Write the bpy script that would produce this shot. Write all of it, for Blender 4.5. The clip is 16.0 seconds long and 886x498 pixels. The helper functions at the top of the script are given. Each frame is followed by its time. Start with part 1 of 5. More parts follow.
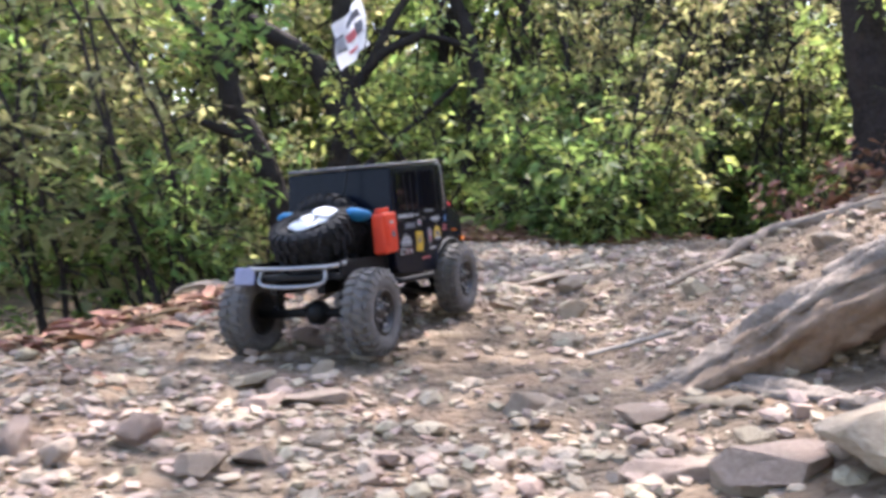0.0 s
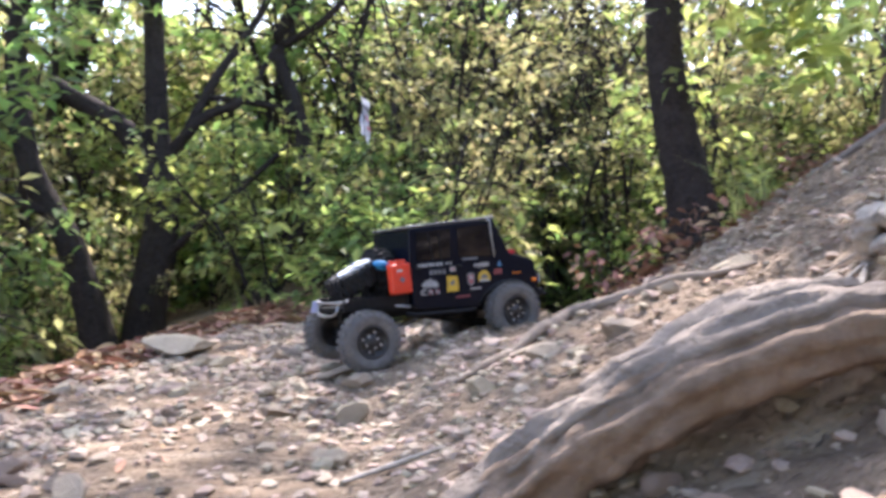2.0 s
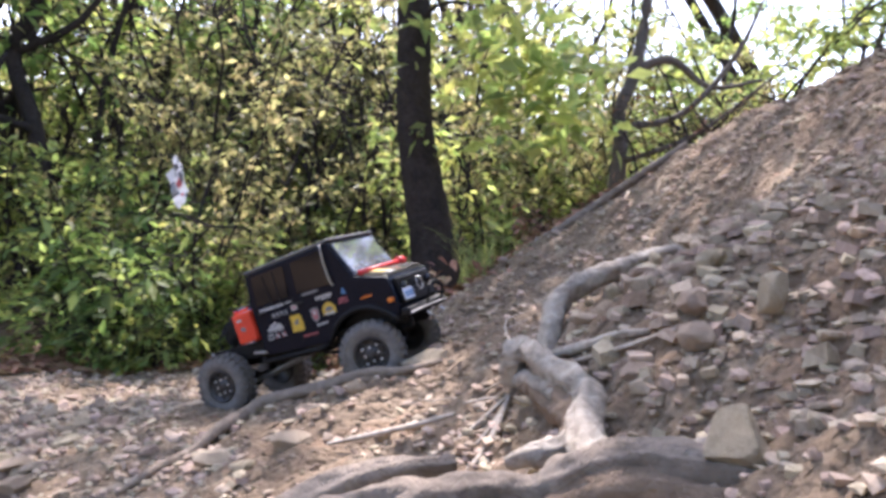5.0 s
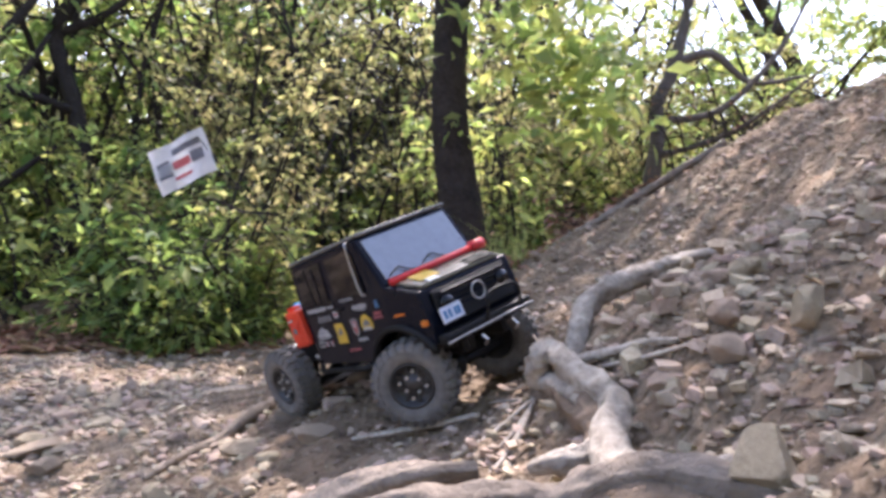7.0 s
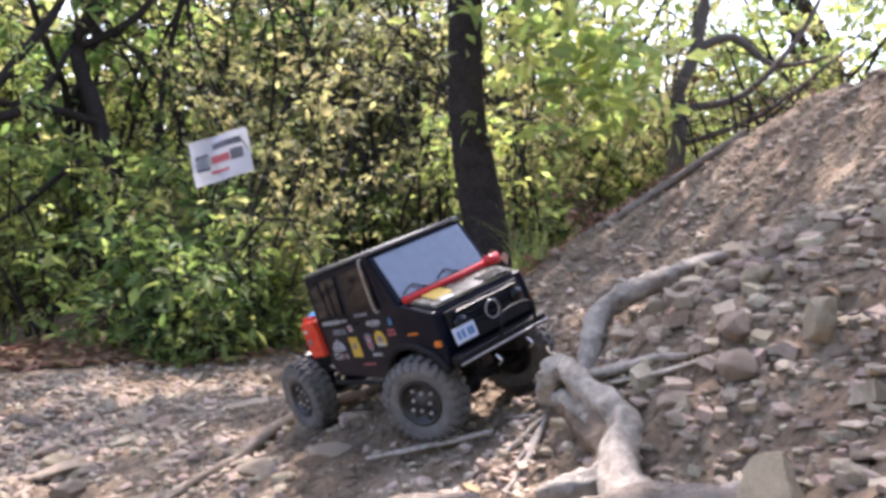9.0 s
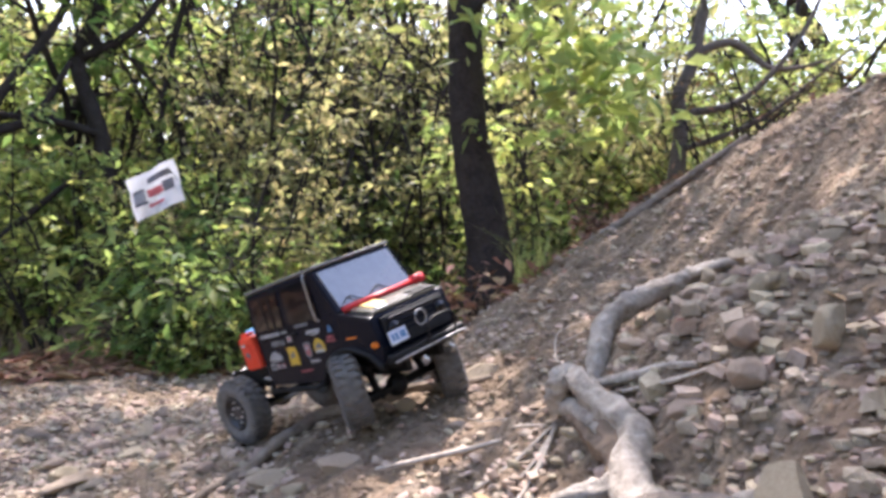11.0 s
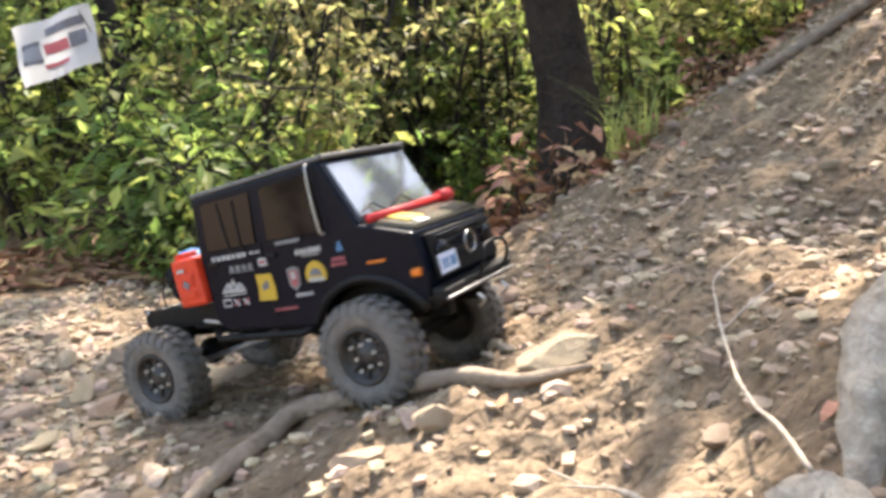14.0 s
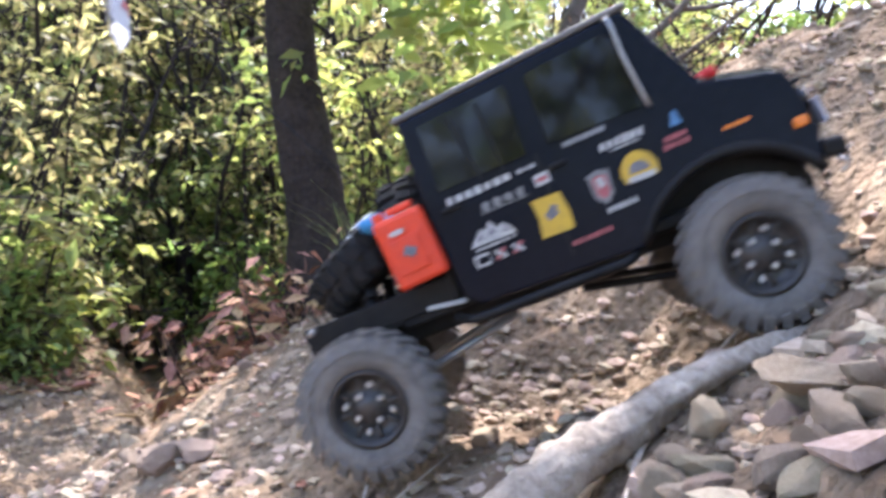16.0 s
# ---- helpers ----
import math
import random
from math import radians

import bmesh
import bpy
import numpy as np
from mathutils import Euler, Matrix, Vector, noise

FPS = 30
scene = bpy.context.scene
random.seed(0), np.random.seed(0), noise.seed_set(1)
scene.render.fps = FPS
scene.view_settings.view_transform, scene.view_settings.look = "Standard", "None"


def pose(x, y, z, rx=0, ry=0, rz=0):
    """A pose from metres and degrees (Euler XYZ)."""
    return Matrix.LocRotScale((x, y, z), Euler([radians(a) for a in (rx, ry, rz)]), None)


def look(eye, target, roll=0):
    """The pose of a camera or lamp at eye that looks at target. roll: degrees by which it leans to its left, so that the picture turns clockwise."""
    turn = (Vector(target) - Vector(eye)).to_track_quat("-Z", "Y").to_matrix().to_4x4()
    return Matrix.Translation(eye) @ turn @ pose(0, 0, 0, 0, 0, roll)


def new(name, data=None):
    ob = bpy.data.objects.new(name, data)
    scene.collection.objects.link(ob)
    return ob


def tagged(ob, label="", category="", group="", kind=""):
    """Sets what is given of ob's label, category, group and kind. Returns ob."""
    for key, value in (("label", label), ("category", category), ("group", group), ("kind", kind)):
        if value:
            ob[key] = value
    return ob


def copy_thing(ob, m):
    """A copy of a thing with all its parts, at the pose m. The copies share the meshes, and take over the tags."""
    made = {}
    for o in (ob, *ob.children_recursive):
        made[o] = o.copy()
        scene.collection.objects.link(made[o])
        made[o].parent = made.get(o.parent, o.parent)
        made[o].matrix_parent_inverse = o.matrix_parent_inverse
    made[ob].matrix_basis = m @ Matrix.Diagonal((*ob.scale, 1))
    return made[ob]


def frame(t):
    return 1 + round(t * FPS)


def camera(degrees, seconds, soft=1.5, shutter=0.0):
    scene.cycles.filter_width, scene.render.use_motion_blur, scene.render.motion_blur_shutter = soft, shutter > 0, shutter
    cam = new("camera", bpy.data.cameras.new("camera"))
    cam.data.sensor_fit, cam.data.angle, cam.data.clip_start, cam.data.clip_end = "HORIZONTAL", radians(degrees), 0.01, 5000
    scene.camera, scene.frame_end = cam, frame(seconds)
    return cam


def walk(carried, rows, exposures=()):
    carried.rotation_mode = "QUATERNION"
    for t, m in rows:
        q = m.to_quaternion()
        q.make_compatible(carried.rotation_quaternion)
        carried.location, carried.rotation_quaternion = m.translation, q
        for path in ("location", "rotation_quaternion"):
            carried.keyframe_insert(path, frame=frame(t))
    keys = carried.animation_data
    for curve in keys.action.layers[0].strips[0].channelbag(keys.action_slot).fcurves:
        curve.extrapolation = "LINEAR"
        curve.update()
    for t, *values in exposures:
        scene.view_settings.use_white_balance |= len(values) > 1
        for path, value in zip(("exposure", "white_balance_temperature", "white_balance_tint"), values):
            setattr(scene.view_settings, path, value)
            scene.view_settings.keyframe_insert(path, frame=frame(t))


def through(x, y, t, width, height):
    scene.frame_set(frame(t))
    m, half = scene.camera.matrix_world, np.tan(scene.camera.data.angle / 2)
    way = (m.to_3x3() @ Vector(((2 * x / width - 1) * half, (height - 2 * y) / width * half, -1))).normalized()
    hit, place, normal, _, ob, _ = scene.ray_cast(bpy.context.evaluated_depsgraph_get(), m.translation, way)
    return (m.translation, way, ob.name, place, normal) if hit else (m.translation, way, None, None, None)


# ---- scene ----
cam = camera(56.6, 16.0, soft=3.5, shutter=0.5)
PATH = [
    (0, (0.041, 0.081, 0.315), (0.036, 2.071, 0.119), -0.6),
    (0.5, (0.093, 0.165, 0.289), (0.177, 2.154, 0.101), -0.8),
    (1, (0.132, 0.205, 0.317), (0.321, 2.191, 0.174), -1.2),
    (1.5, (0.17, 0.235, 0.341), (0.43, 2.217, 0.275), -1.9),
    (2, (0.199, 0.236, 0.35), (0.534, 2.207, 0.298), -1.5),
    (2.5, (0.273, 0.257, 0.385), (0.748, 2.199, 0.339), -0.2),
    (3, (0.327, 0.249, 0.436), (0.968, 2.144, 0.419), 0.2),
    (3.5, (0.378, 0.243, 0.479), (1.147, 2.089, 0.466), 0.2),
    (4, (0.384, 0.237, 0.489), (1.207, 2.06, 0.472), 0.4),
    (6.5, (0.382, 0.245, 0.507), (1.154, 2.089, 0.44), 2.5),
    (7, (0.389, 0.244, 0.512), (1.131, 2.1, 0.439), 2.5),
    (7.5, (0.416, 0.247, 0.523), (1.123, 2.116, 0.435), 2.4),
    (8, (0.422, 0.249, 0.532), (1.111, 2.124, 0.435), 1.6),
    (8.5, (0.426, 0.247, 0.543), (1.1, 2.128, 0.443), 0.7),
    (11, (0.415, 0.247, 0.553), (1.086, 2.129, 0.468), -0.4),
    (11.5, (0.423, 0.262, 0.593), (1.055, 2.158, 0.51), -1.1),
    (12, (0.48, 0.278, 0.648), (0.815, 2.242, 0.469), -0.6),
    (12.5, (0.446, 0.49, 0.622), (0.805, 2.438, 0.344), 0.8),
    (13, (0.469, 0.634, 0.629), (0.905, 2.513, 0.102), 3.4),
    (13.5, (0.547, 0.763, 0.577), (1.008, 2.666, 0.168), -0.8),
    (14, (0.646, 0.855, 0.56), (1.134, 2.743, 0.116), -2.2),
    (14.5, (0.658, 0.904, 0.535), (1.295, 2.759, 0.142), -0.6),
    (15, (0.705, 0.904, 0.576), (1.413, 2.741, 0.22), -0.8),
    (15.5, (0.782, 0.888, 0.616), (1.69, 2.652, 0.363), -0.2),
    (16, (0.793, 0.883, 0.611), (1.755, 2.623, 0.399), 1.1),
]
# seconds, stops, kelvin, tint
EXPOSURES = [(0, 2.30, 6020, 18), (1.5, 2.30, 6020, 19), (2.5, 2.24, 6020, 20), (3.5, 1.94, 6070, 21), (7, 2.06, 6220, 22), (11.5, 2.06, 6320, 20), (12.5, 2.26, 6670, 15), (13.0, 2.18, 7000, 13), (13.5, 2.42, 7250, 12), (14.5, 2.44, 6900, 15), (15, 2.80, 6270, 20), (15.5, 2.86, 6120, 20), (16, 2.66, 6120, 20)]
walk(cam, [(t, look(eye, target, roll)) for t, eye, target, roll in PATH], EXPOSURES)

# ---- world, sun, exposure ----
world = bpy.data.worlds.new("sky")
scene.world = world
world.use_nodes = True
wn = world.node_tree.nodes
sky = wn.new("ShaderNodeTexSky")
sky.sky_type = "NISHITA"
sky.sun_disc = False
sky.sun_elevation = radians(54)
sky.sun_rotation = radians(16)
sky.air_density, sky.dust_density = 1.0, 2.5
wn["Background"].inputs["Strength"].default_value = 0.15
world.node_tree.links.new(sky.outputs["Color"], wn["Background"].inputs["Color"])
sun = new("sun", bpy.data.lights.new("sun", "SUN"))
sun.data.energy, sun.data.angle, sun.data.color = 3.2, radians(0.6), (1.0, 0.94, 0.86)
sun.matrix_world = look((1.0, 3.5, 5.0), (0.0, 0.0, 0.0))


# ---- materials ----
def material(name, color, rough=0.7, metal=0.0, vary=None, scale=8.0, detail=60.0, bump=0.0, spec=0.5, island=False, obj=False, hue=0.0, emit=0.0):
    """A principled material with grain at two scales; vary: the second colour; island or obj: shades shift from piece to piece."""
    m = bpy.data.materials.new(name)
    m.use_nodes = True
    nt = m.node_tree
    n, l = nt.nodes, nt.links
    b = n["Principled BSDF"]
    b.inputs["Roughness"].default_value, b.inputs["Metallic"].default_value = rough, metal
    b.inputs["Specular IOR Level"].default_value = spec
    co = n.new("ShaderNodeTexCoord")
    big, fine = n.new("ShaderNodeTexNoise"), n.new("ShaderNodeTexNoise")
    for t, s, d in ((big, scale, 4.0), (fine, detail, 6.0)):
        t.inputs["Scale"].default_value, t.inputs["Detail"].default_value, t.inputs["Roughness"].default_value = s, d, 0.62
        l.new(co.outputs["Object"], t.inputs["Vector"])
    mix = n.new("ShaderNodeMix")
    mix.data_type = "RGBA"
    second = vary or tuple(c * 0.72 for c in color)
    mix.inputs["A"].default_value, mix.inputs["B"].default_value = (*color, 1), (*second, 1)
    ramp = n.new("ShaderNodeMapRange")
    ramp.inputs["From Min"].default_value, ramp.inputs["From Max"].default_value = 0.36, 0.66
    add = n.new("ShaderNodeMath")
    add.operation = "MULTIPLY_ADD"
    add.inputs[1].default_value, add.inputs[2].default_value = 0.55, 0.0
    half = n.new("ShaderNodeMath")
    half.operation = "MULTIPLY"
    half.inputs[1].default_value = 0.45
    l.new(big.outputs["Fac"], half.inputs[0])
    l.new(fine.outputs["Fac"], add.inputs[0])
    l.new(half.outputs[0], add.inputs[2])
    l.new(add.outputs[0], ramp.inputs["Value"])
    l.new(ramp.outputs["Result"], mix.inputs["Factor"])
    out = mix.outputs["Result"]
    if island or obj:
        src = n.new("ShaderNodeNewGeometry").outputs["Random Per Island"] if island else n.new("ShaderNodeObjectInfo").outputs["Random"]
        hsv = n.new("ShaderNodeHueSaturation")
        val = n.new("ShaderNodeMapRange")
        val.inputs["To Min"].default_value, val.inputs["To Max"].default_value = 0.78, 1.22
        l.new(src, val.inputs["Value"])
        l.new(val.outputs["Result"], hsv.inputs["Value"])
        if hue:
            hm = n.new("ShaderNodeMapRange")
            hm.inputs["To Min"].default_value, hm.inputs["To Max"].default_value = 0.5 - hue, 0.5 + hue
            frac = n.new("ShaderNodeMath")
            frac.operation = "FRACT"
            mul = n.new("ShaderNodeMath")
            mul.operation = "MULTIPLY"
            mul.inputs[1].default_value = 7.31
            l.new(src, mul.inputs[0])
            l.new(mul.outputs[0], frac.inputs[0])
            l.new(frac.outputs[0], hm.inputs["Value"])
            l.new(hm.outputs["Result"], hsv.inputs["Hue"])
        l.new(out, hsv.inputs["Color"])
        out = hsv.outputs["Color"]
    l.new(out, b.inputs["Base Color"])
    if bump:
        bp = n.new("ShaderNodeBump")
        bp.inputs["Strength"].default_value, bp.inputs["Distance"].default_value = 0.9, bump
        l.new(add.outputs[0], bp.inputs["Height"])
        l.new(bp.outputs["Normal"], b.inputs["Normal"])
    if emit:
        b.inputs["Emission Strength"].default_value = emit
    return m


def leaf_material(name, color, through, hue=0.02):
    """A thin leaf: it reflects one green and lets a yellower one through."""
    m = bpy.data.materials.new(name)
    m.use_nodes = True
    n, l = m.node_tree.nodes, m.node_tree.links
    b, out = n["Principled BSDF"], n["Material Output"]
    b.inputs["Roughness"].default_value = 0.55
    b.inputs["Specular IOR Level"].default_value = 0.3
    src = n.new("ShaderNodeNewGeometry").outputs["Random Per Island"]
    hv = []
    for c in (color, through):
        h = n.new("ShaderNodeHueSaturation")
        h.inputs["Color"].default_value = (*c, 1)
        val, hm = n.new("ShaderNodeMapRange"), n.new("ShaderNodeMapRange")
        val.inputs["To Min"].default_value, val.inputs["To Max"].default_value = 0.6, 1.4
        hm.inputs["To Min"].default_value, hm.inputs["To Max"].default_value = 0.5 - hue * 1.6, 0.5 + hue
        mul, frac = n.new("ShaderNodeMath"), n.new("ShaderNodeMath")
        mul.operation, frac.operation = "MULTIPLY", "FRACT"
        mul.inputs[1].default_value = 9.7
        l.new(src, val.inputs["Value"])
        l.new(src, mul.inputs[0])
        l.new(mul.outputs[0], frac.inputs[0])
        l.new(frac.outputs[0], hm.inputs["Value"])
        l.new(val.outputs["Result"], h.inputs["Value"])
        l.new(hm.outputs["Result"], h.inputs["Hue"])
        hv.append(h)
    l.new(hv[0].outputs["Color"], b.inputs["Base Color"])
    tr, mx = n.new("ShaderNodeBsdfTranslucent"), n.new("ShaderNodeMixShader")
    l.new(hv[1].outputs["Color"], tr.inputs["Color"])
    mx.inputs["Fac"].default_value = 0.5
    l.new(b.outputs["BSDF"], mx.inputs[1])
    l.new(tr.outputs["BSDF"], mx.inputs[2])
    l.new(mx.outputs["Shader"], out.inputs["Surface"])
    return m


DIRT = material("dry_dirt", (0.285, 0.212, 0.144), 0.95, vary=(0.150, 0.106, 0.071), scale=3.5, detail=55.0, bump=0.03, spec=0.15)
def crust(m):
    """Adds to a dirt material broad patches of red and grey earth, streaks down the slope and a crumbly relief."""
    n, l = m.node_tree.nodes, m.node_tree.links
    b = n["Principled BSDF"]
    co = n.new("ShaderNodeTexCoord")
    mp = n.new("ShaderNodeMapping")
    mp.inputs["Rotation"].default_value, mp.inputs["Scale"].default_value = (0, 0, radians(-32)), (5.0, 30.0, 9.0)
    l.new(co.outputs["Object"], mp.inputs["Vector"])
    streak, patch, crumb = n.new("ShaderNodeTexNoise"), n.new("ShaderNodeTexNoise"), n.new("ShaderNodeTexVoronoi")
    streak.inputs["Scale"].default_value, streak.inputs["Detail"].default_value = 1.0, 5.0
    patch.inputs["Scale"].default_value, patch.inputs["Detail"].default_value = 6.5, 3.0
    crumb.inputs["Scale"].default_value = 85.0
    l.new(mp.outputs["Vector"], streak.inputs["Vector"])
    for t in (patch, crumb):
        l.new(co.outputs["Object"], t.inputs["Vector"])
    base = b.inputs["Base Color"].links[0].from_socket
    for src, lo, hi, tint, amount in ((patch.outputs["Fac"], .52, .68, (0.36, 0.225, 0.14, 1), .38), (streak.outputs["Fac"], .50, .66, (0.125, 0.09, 0.062, 1), .6), (streak.outputs["Fac"], .46, .34, (0.36, 0.29, 0.21, 1), .5)):
        r = n.new("ShaderNodeMapRange")
        r.inputs["From Min"].default_value, r.inputs["From Max"].default_value, r.inputs["To Max"].default_value = lo, hi, amount
        l.new(src, r.inputs["Value"])
        mx = n.new("ShaderNodeMix")
        mx.data_type = "RGBA"
        mx.inputs["B"].default_value = tint
        l.new(base, mx.inputs["A"])
        l.new(r.outputs["Result"], mx.inputs["Factor"])
        base = mx.outputs["Result"]
    l.new(base, b.inputs["Base Color"])
    for src, dist in ((streak.outputs["Fac"], .035), (crumb.outputs["Distance"], .006)):
        bp = n.new("ShaderNodeBump")
        bp.inputs["Strength"].default_value, bp.inputs["Distance"].default_value = .9, dist
        l.new(src, bp.inputs["Height"])
        l.new(b.inputs["Normal"].links[0].from_socket, bp.inputs["Normal"])
        l.new(bp.outputs["Normal"], b.inputs["Normal"])
    return m


crust(DIRT)
BANK = material("bank_earth", (0.275, 0.20, 0.142), 0.95, vary=(0.14, 0.10, 0.07), scale=9.0, detail=60.0, bump=0.02, spec=0.12)
CLOD = material("earth_clod", (0.30, 0.232, 0.168), 0.95, vary=(0.165, 0.12, 0.085), scale=20.0, detail=120.0, bump=0.004, spec=0.15, island=True, hue=0.015)
STONE = material("pale_stone", (0.50, 0.40, 0.295), 0.85, vary=(0.29, 0.215, 0.15), scale=22.0, detail=140.0, bump=0.004, spec=0.25, obj=True, hue=0.02)
GRIT = material("grit", (0.45, 0.36, 0.27), 0.88, vary=(0.26, 0.195, 0.14), scale=25.0, detail=180.0, bump=0.002, spec=0.2, island=True, hue=0.025)
LITTER = material("dead_leaf", (0.40, 0.235, 0.145), 0.8, vary=(0.21, 0.12, 0.07), scale=30.0, detail=150.0, spec=0.2, island=True, hue=0.03)
BARK = material("dark_bark", (0.062, 0.050, 0.043), 0.95, vary=(0.022, 0.018, 0.017), scale=14.0, detail=70.0, bump=0.02, spec=0.1)
ROOT = material("worn_root", (0.30, 0.245, 0.195), 0.9, vary=(0.145, 0.116, 0.092), scale=7.0, detail=60.0, bump=0.022, spec=0.15)
PALE_ROOT = material("pale_root", (0.45, 0.395, 0.325), 0.8, vary=(0.17, 0.135, 0.105), scale=18.0, detail=90.0, bump=0.012, spec=0.2)
TRACK_ROOT = material("trodden_root", (0.31, 0.25, 0.195), 0.88, vary=(0.17, 0.13, 0.095), scale=14.0, detail=80.0, bump=0.012, spec=0.15)
TWIG = material("dry_twig", (0.46, 0.40, 0.33), 0.85, vary=(0.26, 0.21, 0.165), scale=40.0, detail=160.0, spec=0.2)
LEAF = leaf_material("green_leaf", (0.100, 0.165, 0.055), (0.34, 0.49, 0.13), 0.02)
LEAF_LIGHT = leaf_material("light_green_leaf", (0.15, 0.205, 0.07), (0.50, 0.60, 0.17), 0.025)
LEAF_DRY = leaf_material("yellow_brown_leaf", (0.17, 0.175, 0.075), (0.50, 0.48, 0.20), 0.025)
GRASS = leaf_material("grass_blade", (0.17, 0.22, 0.07), (0.42, 0.48, 0.16), 0.02)
BLACK = material("black_plastic", (0.003, 0.0045, 0.010), 0.26, vary=(0.006, 0.008, 0.015), scale=18.0, detail=120.0, spec=0.14)
MATT = material("matt_black", (0.006, 0.006, 0.007), 0.55, vary=(0.014, 0.013, 0.012), scale=30.0, detail=150.0, spec=0.2)
ROOF_GREY = material("grey_roof", (0.13, 0.125, 0.115), 0.5, vary=(0.07, 0.068, 0.066), scale=16.0, detail=150.0, spec=0.5)
HOOD = material("hood_paint", (0.115, 0.108, 0.082), 0.22, vary=(0.06, 0.056, 0.044), scale=14.0, detail=120.0, spec=0.7)
RUBBER = material("dusty_rubber", (0.20, 0.185, 0.17), 0.95, vary=(0.095, 0.088, 0.082), scale=20.0, detail=90.0, bump=0.002, spec=0.15)
RUBBER_BLACK = material("black_rubber", (0.010, 0.010, 0.011), 0.8, vary=(0.024, 0.023, 0.022), scale=30.0, detail=120.0, spec=0.25)
RIM = material("black_rim", (0.016, 0.015, 0.015), 0.45, metal=0.0, vary=(0.04, 0.034, 0.03), scale=30.0, detail=140.0)
STEEL = material("bright_steel", (0.55, 0.54, 0.52), 0.35, metal=1.0, scale=40.0, detail=200.0)
BOLT = material("bolt_steel", (0.62, 0.60, 0.57), 0.38, metal=0.35, scale=40.0, detail=200.0)
DULL_STEEL = material("dull_steel", (0.40, 0.39, 0.38), 0.5, metal=0.7, scale=40.0, detail=200.0)
RED = material("red_can", (0.72, 0.05, 0.006), 0.5, vary=(0.60, 0.045, 0.02), scale=20.0, detail=120.0, bump=0.0005)
RED_BAR = material("red_bar", (0.60, 0.018, 0.02), 0.4, vary=(0.45, 0.02, 0.02), scale=20.0, detail=120.0)
YELLOW = material("yellow_sticker", (0.60, 0.38, 0.03), 0.4, vary=(0.42, 0.28, 0.04), scale=30.0, detail=150.0)
WHITE = material("white_sticker_and_sheen", (0.50, 0.50, 0.49), 0.45, vary=(0.30, 0.30, 0.30), scale=40.0, detail=200.0)
GREY = material("grey_sticker", (0.22, 0.225, 0.23), 0.5, vary=(0.12, 0.12, 0.125), scale=40.0, detail=200.0)
PINK = material("red_sticker", (0.42, 0.10, 0.11), 0.45, vary=(0.26, 0.07, 0.08), scale=40.0, detail=200.0)
BLUE = material("blue_bag", (0.02, 0.22, 0.46), 0.55, vary=(0.015, 0.14, 0.32), scale=25.0, detail=120.0, bump=0.002)
BLUE_STICKER = material("blue_sticker", (0.08, 0.22, 0.42), 0.45, scale=40.0, detail=200.0)
CLOTH = material("white_cloth", (0.74, 0.74, 0.73), 0.85, vary=(0.58, 0.58, 0.58), scale=30.0, detail=200.0, spec=0.2)
FLAG = leaf_material("flag_cloth", (0.62, 0.64, 0.68), (0.6, 0.62, 0.66), 0.0)
INK = material("dark_print", (0.10, 0.10, 0.12), 0.7, vary=(0.2, 0.2, 0.22), scale=60.0, detail=200.0)
INK_RED = material("red_print", (0.62, 0.16, 0.18), 0.7, scale=60.0, detail=200.0)
ORANGE = material("orange_lens", (0.75, 0.20, 0.02), 0.25, vary=(0.6, 0.16, 0.02), scale=60.0, detail=200.0)
PLATE = material("plate", (0.60, 0.64, 0.74), 0.4, vary=(0.48, 0.52, 0.62), scale=40.0, detail=200.0)
FLAP = material("violet_grey_plastic", (0.26, 0.26, 0.36), 0.5, vary=(0.2, 0.2, 0.27), scale=30.0, detail=120.0)


def glass_material(name, color, rough, coat=0.0):
    m = material(name, color, rough, scale=10.0, detail=60.0, spec=0.5)
    if coat:
        m.node_tree.nodes["Principled BSDF"].inputs["Coat Weight"].default_value = coat
        m.node_tree.nodes["Principled BSDF"].inputs["Coat IOR"].default_value = 2.2
        m.node_tree.nodes["Principled BSDF"].inputs["Coat Tint"].default_value = (1.0, 0.96, 0.86, 1)
        m.node_tree.nodes["Principled BSDF"].inputs["Coat Roughness"].default_value = 0.05
    return m


WINDOW = glass_material("dark_window", (0.004, 0.004, 0.006), 0.06)
WINDOW.node_tree.nodes["Principled BSDF"].inputs["Specular IOR Level"].default_value = 0.36
# grey base and warm coat tint imitate a hazy sky reflected in the pane
SHIELD = glass_material("windshield_sheen", (0.10, 0.11, 0.13), 0.15, 1.0)


# ---- mesh helpers ----
def link_mesh(name, bm, mat, smooth=False):
    me = bpy.data.meshes.new(name)
    bm.to_mesh(me)
    bm.free()
    if smooth:
        me.shade_smooth()
    me.materials.append(mat)
    return me


def part(name, bm, mat, parent, label="", smooth=False, at=None):
    ob = new(name, link_mesh(name, bm, mat, smooth))
    ob.parent = parent
    if at is not None:
        ob.matrix_basis = at
    return tagged(ob, label)


def raw_mesh(name, verts, faces, mat, smooth=True):
    me = bpy.data.meshes.new(name)
    me.from_pydata(verts, [], faces)
    if smooth:
        me.shade_smooth()
    me.materials.append(mat)
    return me


